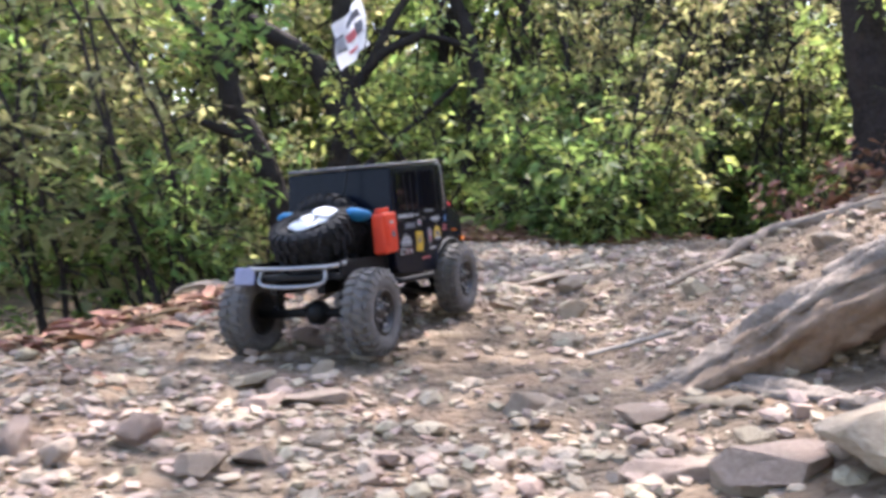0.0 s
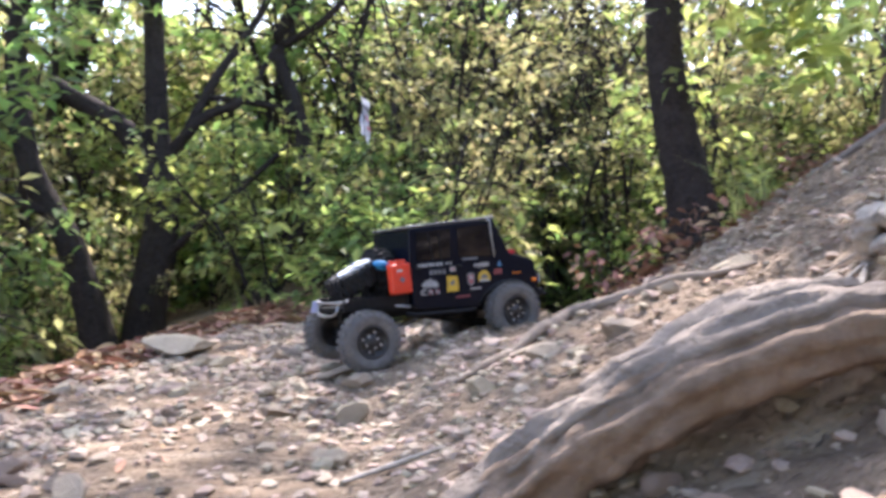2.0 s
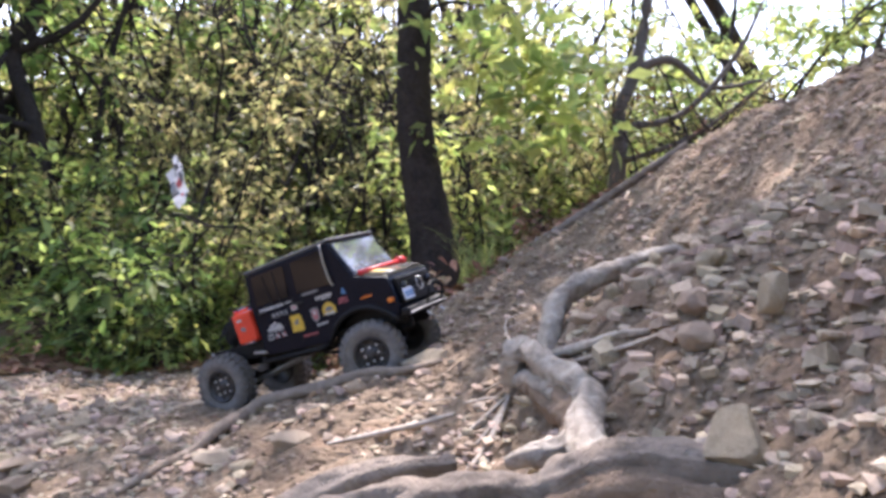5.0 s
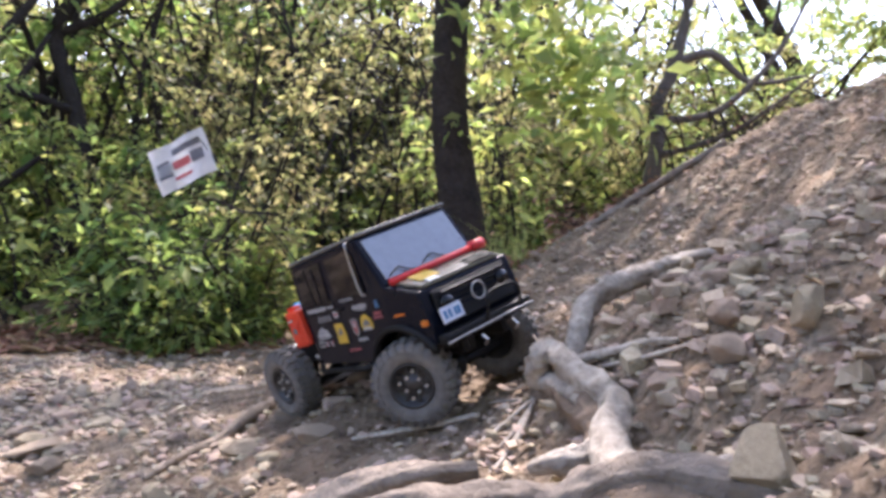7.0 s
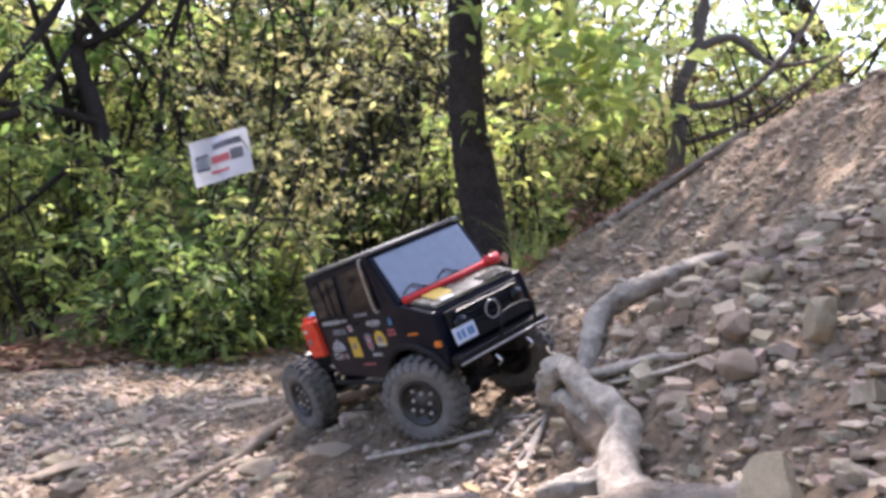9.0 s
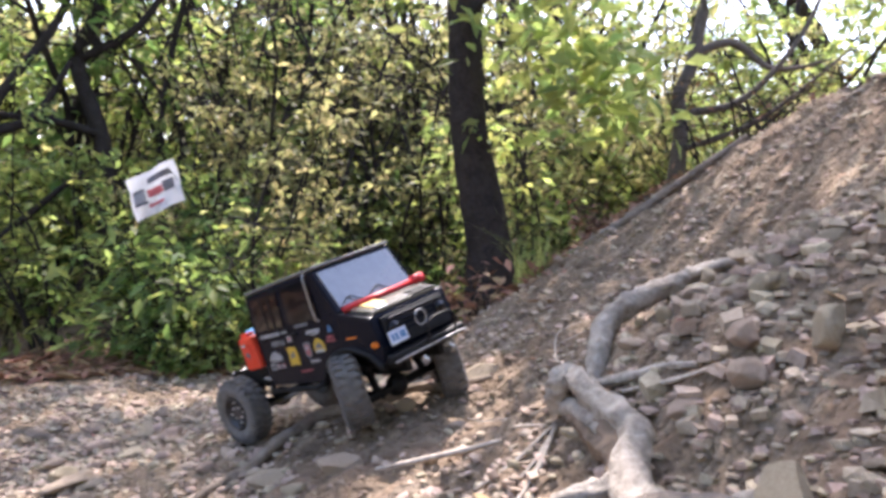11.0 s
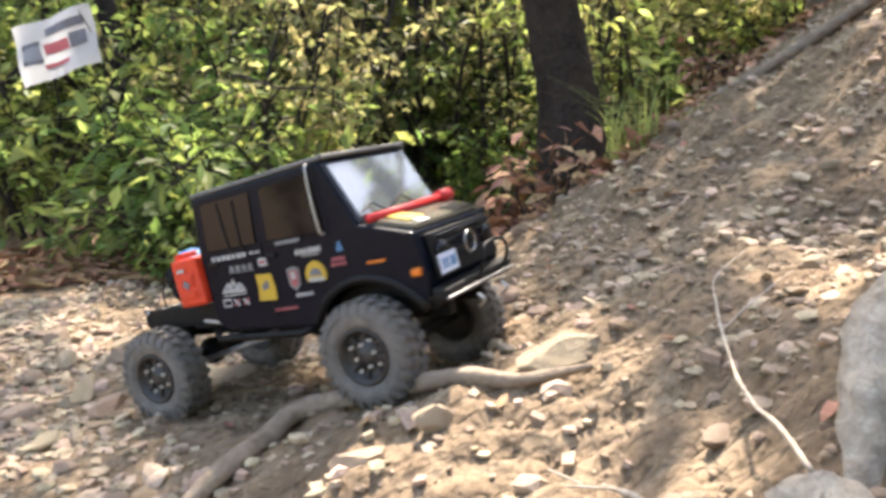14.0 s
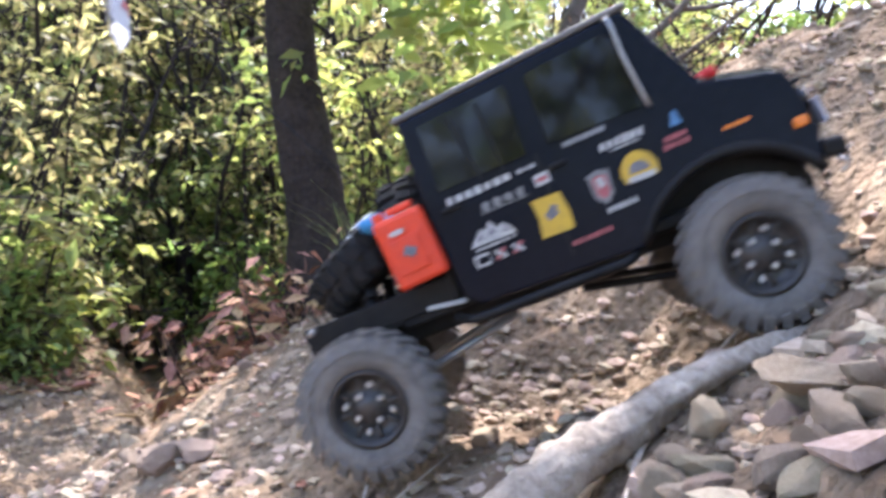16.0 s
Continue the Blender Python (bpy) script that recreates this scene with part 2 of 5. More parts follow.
def box(bm, c, s, m=None, bevel=0.0):
    """A box with centre c and size s, optionally rounded."""
    r = bmesh.ops.create_cube(bm, size=1.0)
    vs = r["verts"]
    for v in vs:
        v.co = Vector((v.co.x * s[0], v.co.y * s[1], v.co.z * s[2]))
    if bevel:
        es = list({e for v in vs for e in v.link_edges})
        r2 = bmesh.ops.bevel(bm, geom=es, offset=bevel, segments=2, affect="EDGES", profile=0.5)
        vs = list({v for f in r2["faces"] for v in f.verts} | {v for v in vs if v.is_valid})
    mat = Matrix.Translation(c) @ (m or Matrix())
    for v in vs:
        v.co = mat @ v.co
    return vs


def tube(bm, pts, radii, sides=10, rough=0.0, caps=True, flat=1.0):
    """A tapered tube along pts, its skin uneven by rough times the radius."""
    pts = [Vector(p) for p in pts]
    rings, up = [], Vector((0.13, 0.07, 1.0))
    for i, p in enumerate(pts):
        d = (pts[min(i + 1, len(pts) - 1)] - pts[max(i - 1, 0)]).normalized()
        a = d.cross(up)
        a = a.normalized() if a.length > 0.05 else d.cross(Vector((1, 0, 0))).normalized()
        b = a.cross(d)
        ring = []
        for k in range(sides):
            th = 2 * math.pi * k / sides
            r = radii[i] * (1 + rough * (.8 * noise.noise(Vector((math.cos(th) * 1.7, math.sin(th) * 1.7, i * 0.3)) + p * 4) + 0.75 * noise.noise(Vector((math.cos(th) * 4.5, math.sin(th) * 4.5, i * .12)) + p * 2) + .2 * noise.noise(p * 60 + Vector((math.cos(th), math.sin(th), 0)) * 5)))
            if rough:
                r *= 1 + rough * .22 * (math.sin(5 * th + 3 * noise.noise(p * 3)) + .6 * math.sin(11 * th + 5 * noise.noise(p * 5)))
            ring.append(bm.verts.new(p + a * math.cos(th) * r + b * math.sin(th) * r * flat))
        rings.append(ring)
    for r0, r1 in zip(rings, rings[1:]):
        for k in range(sides):
            bm.faces.new((r0[k], r0[(k + 1) % sides], r1[(k + 1) % sides], r1[k]))
    if caps:
        bm.faces.new(rings[0][::-1])
        bm.faces.new(rings[-1])


def smooth_path(pts, n=6):
    """Catmull-Rom points through pts."""
    pts = [Vector(p) for p in pts]
    out = []
    for i in range(len(pts) - 1):
        p0, p1, p2, p3 = pts[max(i - 1, 0)], pts[i], pts[i + 1], pts[min(i + 2, len(pts) - 1)]
        for k in range(n):
            t = k / n
            out.append(0.5 * ((2 * p1) + (p2 - p0) * t + (2 * p0 - 5 * p1 + 4 * p2 - p3) * t * t + (3 * p1 - p0 - 3 * p2 + p3) * t ** 3))
    return out + [pts[-1]]


def lerp_list(values, n):
    return [float(v) for v in np.interp(np.linspace(0, len(values) - 1, n), range(len(values)), values)]


# ---- ground ----
HUMPS = [(.72, 2.05, .2, -.055), (1.05, 1.18, .13, .045), (1.5, 1.92, .15, -.04), (.4, 1.9, .15, .022), (.9, 1.58, .12, .03), (1.4, 1.45, .15, -.06),
         (1.84, 2.0, .2, .05), (1.03, .76, .1, -.05), (.98, .97, .08, .03), (.80, 1.03, .08, -.03), (.80, .86, .08, -.045), (.60, .72, .15, -.05)]
# dips and rises worn by wheels
HUMPS += [(0.05, 1.57, 0.14, 0.01), (0.05, 1.79, 0.14, 0.013), (0.05, 2.01, 0.14, -0.016), (0.05, 2.23, 0.14, -0.006), (0.27, 1.57, 0.14, -0.013), (0.27, 1.79, 0.14, 0.009), (0.27, 2.01, 0.14, -0.033), (0.27, 2.23, 0.14, -0.017), (0.49, 1.35, 0.14, 0.006), (0.49, 1.57, 0.14, -0.006), (0.49, 2.01, 0.14, 0.058), (0.49, 2.23, 0.14, 0.045), (0.71, 1.35, 0.14, 0.019), (0.71, 1.57, 0.14, 0.011), (0.71, 1.79, 0.14, 0.015), (0.71, 2.23, 0.14, 0.048), (0.93, 1.35, 0.14, -0.053), (0.93, 1.79, 0.14, -0.031), (0.93, 2.23, 0.14, -0.028), (1.15, 1.35, 0.14, 0.015), (1.15, 1.57, 0.14, 0.026), (1.15, 2.01, 0.14, -0.017), (1.15, 2.23, 0.14, -0.04), (1.37, 1.35, 0.14, 0.008), (1.37, 1.57, 0.14, -0.091)]
rng = np.random.RandomState(5)
LATTICE = rng.rand(256, 256)


def vnoise(x, y, scale, off=0.0):
    """Smooth value noise, 0 to 1."""
    x, y = np.asarray(x) * scale + off, np.asarray(y) * scale + off * 1.7
    xi, yi = np.floor(x).astype(int), np.floor(y).astype(int)
    fx, fy = x - xi, y - yi
    fx, fy = fx * fx * (3 - 2 * fx), fy * fy * (3 - 2 * fy)
    g = lambda a, b: LATTICE[a % 256, b % 256]
    return (g(xi, yi) * (1 - fx) + g(xi + 1, yi) * fx) * (1 - fy) + (g(xi, yi + 1) * (1 - fx) + g(xi + 1, yi + 1) * fx) * fy


def soft(v, w):
    return w * np.logaddexp(0, v / w)


def ground_base(x, y):
    """Track, slope, ridge and the falling edge of the track."""
    x, y = np.asarray(x, float), np.asarray(y, float)
    yc = np.clip(y, .2, 3.4) - 1.6
    u = soft(x - .251 - .0817 * yc, .03)
    over = soft(u - 1.85, .12)
    u = u - over
    h = .04 + .1692 * u + .1866 * u * u - .1541 * u * yc + .0245 * u * yc * yc
    v = soft(y - 1.95 - .75 * (x - 1.1), .12)
    h = h + .1754 * np.minimum(v, .45) * np.tanh(2 * u)
    past = np.minimum(soft(y - 2.12 - .5 * (x - 1.0), .05), 1.3)
    floor = np.minimum(h, .035 - .7 * np.clip((x - 1.05) / .6, 0, 1))
    h = floor + soft(h - .45 * past * np.clip((u - .02) / .15, 0, 1) - floor, .012)
    h = h - .06 * over
    root_y = 1.03 - .336 * (x - .2)
    win = np.clip((x - .28) / .14, 0, 1) * np.clip((.80 - x) / .12, 0, 1)
    d = y - root_y
    h = h + .055 * win * np.exp(-((d - .05) / np.where(d > .05, .11, .065)) ** 2)
    e = soft(-.63 + .28 * (np.clip(y, 0, 4) - 1.45) - x, .05)
    h = h - .5 * np.tanh(.7 * e)
    for a, b, s, k in HUMPS:
        h = h + k * np.exp(-((x - a) ** 2 + (y - b) ** 2) / (2 * s * s))
    return h


def ground_h(x, y):
    """The ground with its clods and ruts, smoother on the track."""
    k = .45 + .55 * np.clip((np.asarray(x) - .45 + .1 * (np.asarray(y) - 1.6)) / .3, 0, 1)
    h = .016 * (vnoise(x, y, 9, 3) - .5) + .020 * (vnoise(x, y, 21, 11) - .5)
    r = np.abs(vnoise(x + .5 * np.asarray(y), y, 14, 31) - .5)
    q = np.abs(vnoise(x, y, 38, 53) - .5)
    a, b = .848 * np.asarray(x) - .53 * np.asarray(y), .53 * np.asarray(x) + .848 * np.asarray(y)
    rill = np.abs(vnoise(a * .28, b, 24, 71) - .5)
    h = h + np.clip((np.asarray(x) - .45) / .3, 0, 1) * (.026 * (np.minimum(rill, .28) - .14) + .014 * (vnoise(a * .45, b, 52, 19) - .5))
    return ground_base(x, y) + k * (h + .020 * (np.minimum(r, .25) - .12) + .011 * (np.minimum(q, .3) - .15) + .009 * (vnoise(x, y, 64, 7) - .5))


def spread(lo, hi, step, far):
    """Even steps from lo to hi, then ever longer ones out to far."""
    mid = list(np.arange(lo, hi, step))
    out, s, v = [], step, hi
    while v < far:
        out.append(v)
        s *= 1.22
        v += s
    back, s, v = [], step, lo
    while v > -far:
        s *= 1.22
        v -= s
        back.append(v)
    return np.array(back[::-1] + mid + out)


def build_ground():
    xs, ys = spread(-1.1, 2.5, .0068, 900), spread(.35, 3.2, .0068, 900)
    gx, gy = np.meshgrid(xs, ys)
    gz = ground_h(gx, gy)
    w, h = len(xs), len(ys)
    co = np.stack([gx, gy, gz], -1).reshape(-1, 3)
    i = (np.arange(h - 1)[:, None] * w + np.arange(w - 1)).reshape(-1)
    faces = np.stack([i, i + 1, i + w + 1, i + w], 1)
    me = bpy.data.meshes.new("ground")
    me.from_pydata(co.tolist(), [], faces.tolist())
    me.shade_smooth()
    me.materials.append(DIRT)
    tagged(new("ground", me), "dry stony dirt track with a worn slope", "ground", kind="structure")


build_ground()


# ---- stones ----
def stone_mesh(name, seed, cuts=9, sub=2, mat=None):
    """A broken stone: a ball flattened by random planes."""
    r = random.Random(seed)
    bm = bmesh.new()
    bmesh.ops.create_icosphere(bm, subdivisions=sub, radius=0.62)
    planes = []
    for _ in range(cuts):
        d = Vector((r.gauss(0, 1), r.gauss(0, 1), r.gauss(0, 1))).normalized()
        planes.append((d, r.uniform(0.30, 0.46)))
    for v in bm.verts:
        for d, k in planes:
            over = v.co.dot(d) - k
            if over > 0:
                v.co -= d * over
        v.co *= 1 + 0.05 * noise.noise(v.co * 4 + Vector((seed, 0, 0)))
        if sub > 2:
            v.co *= 1 + 0.035 * noise.noise(v.co * 11) + 0.022 * noise.noise(v.co * 27)
    return link_mesh(name, bm, mat or STONE)


STONES = [stone_mesh("rock", s, 7 + s % 5) for s in range(9)]

ROUGH_STONES = [stone_mesh("rock", s, 9 + s % 5, 4) for s in range(9)]


def rock(x, y, size, flat=0.5, turn=0.0, kind=0, sink=0.25, label="pale broken stone lying on the dirt", tilt=(0, 0), long=1.0, group="stones on the track", lift=0.0):
    ob = new("rock", (ROUGH_STONES if size > .045 else STONES)[kind % len(STONES)])
    sx, sy, sz = size * long, size * 0.8, size * flat
    z = float(ground_h(x, y)) + sz * (0.42 - sink) + lift
    ob.matrix_basis = Matrix.LocRotScale((x, y, z), Euler((radians(tilt[0]), radians(tilt[1]), radians(turn))), (sx, sy, sz))
    return tagged(ob, label, "rock", group)


# the stones that stand out: x, y, size, flatness, turn, kind, long
BIG = [(.865, .735, .062, .9, 25, 0, 1.0), (1.05, .885, .052, .8, 40, 1, 1.0), (.97, .91, .045, .7, 10, 2, 1.1), (1.0, .95, .05, .7, 60, 3, 1.0),
       (.619, 2.03, .085, .35, 20, 4, 1.3), (.664, 1.40, .075, .6, 80, 5, 1.0), (.28, 1.86, .095, .3, 10, 6, 1.2), (.93, .95, .046, .5, 15, 7, 1.2), (.82, .75, .035, .6, 50, 8, 1.1),
       (.952, 1.575, .066, .45, -20, 0, 1.4), (.995, 2.01, .075, .5, 30, 1, 1.1), (-.13, 2.44, .15, .35, -5, 2, 1.2), (0., 2.25, .065, .5, 45, 3, 1.0), (.58, 2.12, .07, .4, 12, 4, 1.2),
       (.245, .905, .055, .3, 35, 5, 1.5), (.305, .89, .04, .35, -15, 6, 1.4), (.33, .868, .03, .4, 5, 7, 1.2), (.30, .70, .08, .5, 20, 8, 1.3), (.385, .64, .12, .55, -25, 0, 1.3),
       (.40, .735, .045, .8, 70, 1, 1.0), (.44, .755, .04, .8, 15, 2, 1.0), (.243, .748, .06, .35, -10, 3, 1.5), (-.11, 1.02, .055, .35, 8, 4, 1.4), (.145, .975, .05, .35, -8, 5, 1.4),
       (-.52, 2.0, .10, .4, -20, 6, 1.4), (-.08, .865, .03, .5, 10, 7, 1.2), (1.225, 1.185, .06, .45, -20, 8, 1.5), (1.145, 1.155, .036, .6, 10, 1, 1.3),
       (1.165, 1.225, .032, .8, 60, 2, 1.0), (1.27, 1.20, .03, .6, -30, 3, 1.1), (1.12, 1.215, .032, .7, 80, 4, 1.0), (1.03, 1.98, .055, .4, 12, 5, 1.2), (1.235, 1.285, .03, .8, 22, 6, 1.0),
       (1.215, 1.13, .035, .6, -15, 7, 1.2), (.60, 2.10, .075, .35, 50, 0, 1.3), (.49, .885, .032, .7, 0, 1, 1.0), (.965, 1.33, .032, .4, 30, 2, 1.2), (.45, 2.05, .06, .5, 75, 3, 1.2),
       (1.18, 1.10, .04, .7, 33, 4, 1.2), (1.10, 1.13, .03, .7, -50, 5, 1.1), (1.29, 1.15, .038, .5, 5, 6, 1.2), (1.06, 1.10, .035, .6, 64, 7, 1.1), (.74, 1.55, .05, .5, 20, 8, 1.1), (.58, 1.52, .055, .45, 0, 2, 1.3)]
for i, (x, y, s, f, a, k, lo) in enumerate(BIG):
    rock(x, y, s, f, a, k, 0.2, "large pale flat stone half sunk in the dirt" if s > .07 else "pale angular stone lying on the dirt", (6 * math.sin(i * 3.1), 6 * math.cos(i * 1.7)), lo)
rh = random.Random(31)
for i in range(90):
    a, b = rh.random(), rh.random()
    x, y = 1.05 + .36 * a, 1.245 - (.03 + .2 * b) + .05 * a
    rock(x, y, rh.uniform(.013, .034), rh.uniform(.5, .9), rh.uniform(0, 360), i, 0.32, "pale broken stone in a heap under the root", (rh.uniform(-25, 25), rh.uniform(-25, 25)), rh.uniform(1.0, 1.5), "stones under the root")
for i in range(240):
    for _ in range(60):
        x, y = random.uniform(-.75, 1.9), random.uniform(.55, 3.1)
        dens = (0.95 if y > 1.35 or x < 0 else .5) if x < .55 - .1 * (y - 1.6) else (0.5 if y < 1.15 and x > .8 else 0.2)
        dens = max(dens, .8) if y > 1.95 and x < 1.0 else dens
        if y > 2.6 + .4 * x or x < -.60 + .28 * (y - 1.45):
            continue
        if random.random() < dens:
            break
    rock(x, y, random.uniform(.016, .05) ** 1.0 * (0.75 if x > .6 else 1.0), random.uniform(.35, .75), random.uniform(0, 360), i, 0.15, "small broken stone on the dirt track",
         (random.uniform(-18, 18), random.uniform(-18, 18)), random.uniform(1.0, 1.5))


def scatter(name, count, region, size, mat, label, category, shape, sub, seed, flat=(.3, .8)):
    """Thousands of small pieces on the ground, joined into one object."""
    r = np.random.RandomState(seed)
    bases = []
    for k in range(6):
        bm = bmesh.new()
        if shape == "stone":
            bmesh.ops.create_icosphere(bm, subdivisions=1, radius=0.5) if sub else bmesh.ops.create_cube(bm, size=0.8)
            for v in bm.verts:
                v.co *= r.uniform(.65, 1.15)
        else:
            L, W, b = 0.5, r.uniform(.16, .26), r.uniform(.05, .25)
            vs = [bm.verts.new(p) for p in ((-L, 0, 0), (-.2, W, b * .6), (.22, W * .8, b), (L, 0, b * .4), (.22, -W * .8, b * .8), (-.2, -W, b * .7), (0, 0, -.03))]
            for a, c in zip(range(6), (1, 2, 3, 4, 5, 0)):
                bm.faces.new((vs[a], vs[6], vs[c]))
        bm.verts.index_update()
        bases.append((np.array([v.co[:] for v in bm.verts]), [[v.index for v in f.verts] for f in bm.faces]))
        bm.free()
    verts, faces, n = [], [], 0
    xy = region(r, count)
    z = ground_h(xy[:, 0], xy[:, 1])
    for (x, y), h in zip(xy, z):
        b, f = bases[r.randint(6)]
        s = size[0] + (size[1] - size[0]) * r.rand() ** 2.2
        fl = r.uniform(*flat)
        e = np.array(Euler((r.uniform(-.35, .35), r.uniform(-.35, .35), r.uniform(0, 6.3))).to_matrix())
        p = (b * [s * r.uniform(.9, 1.4), s, s * fl]) @ e.T + [x, y, h + s * fl * .22]
        verts.append(p)
        faces += [[i + n for i in q] for q in f]
        n += len(b)
    tagged(new(name, raw_mesh(name, np.concatenate(verts).tolist(), faces, mat, False)), label, category, kind="stuff")


def track(r, n):
    out = []
    while len(out) < n:
        x, y = r.uniform(-.8, 1.9), r.uniform(.5, 3.3)
        d = (.95 if y > 1.3 or x < 0 else .55) if x < .6 - .1 * (y - 1.6) else (.6 if y < 1.2 else .13)
        d = max(d, .8) if 1.95 < y and x < 1.0 else d
        d *= .12 + 1.5 * float(vnoise(x, y, 5, 40)) ** 2
        if x > -.62 + .28 * (y - 1.45) and y < 2.9 + .3 * x and r.rand() < d:
            out.append((x, y))
    return np.array(out)


def leafy(r, n):
    out = []
    while len(out) < n:
        x, y = r.uniform(-1.2, 2.2), r.uniform(.9, 4.3)
        edge = x - (-.52 + .27 * (y - 1.45))
        d = math.exp(-((edge - .03) / .16) ** 2) + (.9 if y > 2.75 + .2 * x else 0) + .07 + .7 * math.exp(-((y - 1.9 - .8 * (x - 1.1)) / .13) ** 2) * (x > .95)
        if r.rand() < d * .8:
            out.append((x, y))
    return np.array(out)


scatter("gravel", 12000, track, (.004, .017), GRIT, "pale grey and brown gravel on the dirt", "gravel", "stone", False, 3)
scatter("grit_stones", 4600, track, (.012, .03), GRIT, "small broken stones on the dirt", "gravel", "stone", True, 4, (.35, .7))
def rubble(r, n):
    out = []
    while len(out) < n:
        x, y = r.uniform(.84, 1.75), r.uniform(.5, 1.25)
        if x > .90 + .25 * max(0, y - 1.0) and r.rand() < (.25 + vnoise(x, y, 7, 90)) * (1.0 if y < 1.1 else .3):
            out.append((x, y))
    return np.array(out)


def slope(r, n):
    out = []
    while len(out) < n:
        x, y = r.uniform(.35, 2.0), r.uniform(.75, 2.4)
        if x > .5 - .1 * (y - 1.6) and y < 2.2 + .5 * (x - 1) and r.rand() < .1 + 1.4 * vnoise(x, y, 8, 17) ** 2:
            out.append((x, y))
    return np.array(out)


scatter("clods", 3600, slope, (.004, .015), CLOD, "brown crumbled clods of dry earth on the slope", "earth clods", "stone", True, 24, (.4, .8))
def scree(r, n):
    out = []
    while len(out) < n:
        x, y = r.uniform(1.0, 2.1), r.uniform(1.3, 2.5)
        if y < 2.15 + .5 * (x - 1) and r.rand() < .08 + 1.3 * vnoise(x * .6 + .4 * y, y, 7, 63) ** 2:
            out.append((x, y))
    return np.array(out)


scatter("scree", 2400, scree, (.006, .026), GRIT, "pale flat stone chips on the upper slope", "scree", "stone", True, 34, (.25, .6))
scatter("rubble", 900, rubble, (.009, .034), GRIT, "pale broken stones covering the slope", "rubble", "stone", False, 14, (.35, .8))
scatter("leaf_litter", 2600, leafy, (.015, .036), LITTER, "reddish brown dead leaves on the ground", "dead leaves", "leaf", False, 8)


def leaf_bed(r, n):
    out = []
    while len(out) < n:
        k = r.rand()
        if k < .5:
            x, y = r.uniform(-.7, 1.0), 3.0 + abs(r.normal(0, .3))
        elif k < .62:
            x, y = r.normal(1.42, .16), r.normal(2.72, .16)
        elif k < .74:
            x = r.uniform(1.4, 2.3)
            y = 2.42 + .45 * (x - 1.45) + r.normal(0, .07)
        else:
            y = r.uniform(1.3, 3.0)
            x = -.54 + .27 * (y - 1.45) + r.normal(0, .06)
        out.append((x, y))
    return np.array(out)


scatter("leaf_bed", 6000, leaf_bed, (.025, .06), LITTER, "bed of reddish dead leaves along the edge", "dead leaves", "leaf", False, 9, (.4, 1.2))


# ---- roots, twigs, fallen branch ----
def root(name, pts, radii, mat, label, category="root", sides=14, rough=.22, n=8, flat=1.0, extra=()):
    path = smooth_path(pts, n)
    bm = bmesh.new()
    tube(bm, path, lerp_list(radii, len(path)), sides, rough, flat=flat)
    ob = tagged(new(name, link_mesh(name, bm, mat, True)), label, category)
    for p2, r2 in extra:
        q = smooth_path(p2, n)
        bm = bmesh.new()
        tube(bm, q, lerp_list(r2, len(q)), max(8, sides - 4), rough)
        part("side_root" if category == "root" else "side_twig", bm, mat, ob, smooth=True)
    return ob


root("tree_root", [(0.200, 1.030, 0.022), (0.260, 1.010, 0.040), (0.310, 0.985, 0.068), (0.365, 0.960, 0.115), (0.420, 0.935, 0.161), (0.470, 0.915, 0.195), (0.540, 0.890, 0.239), (0.610, 0.870, 0.265), (0.680, 0.860, 0.274), (0.750, 0.845, 0.273), (0.800, 0.800, 0.305), (0.870, 0.720, 0.304), (0.950, 0.650, 0.296)],
     [0.0092, 0.0139, 0.0178, 0.0218, 0.0231, 0.0218, 0.0231, 0.0224, 0.0198, 0.0191, 0.0224, 0.0198, 0.0145], ROOT, "thick weathered root arching out of the worn bank", sides=26, rough=.42,
     extra=[([(.35, .94, .075), (.39, .85, .09), (.42, .77, .10), (.43, .70, .10)], [.02, .014, .012, .008]),
            ([(.45, .955, .19), (.53, .945, .235), (.62, .93, .275), (.70, .915, .285)], [.012, .016, .014, .008])])
tagged(root("earth_bank", [(0.196, 1.020, 0.013), (0.256, 1.000, 0.026), (0.306, 0.975, 0.050), (0.361, 0.950, 0.093), (0.416, 0.925, 0.137), (0.466, 0.905, 0.173), (0.536, 0.880, 0.215), (0.606, 0.860, 0.243), (0.676, 0.850, 0.254), (0.746, 0.835, 0.254), (0.796, 0.790, 0.283), (0.866, 0.710, 0.284), (0.946, 0.640, 0.281)],
     [0.0123, 0.0185, 0.0238, 0.029, 0.0308, 0.029, 0.0308, 0.0299, 0.0264, 0.0255, 0.0299, 0.0264, 0.0194], BANK, "crumbling brown earth bank under the thick root", "earth bank", sides=34, rough=.30, n=8), kind="structure")
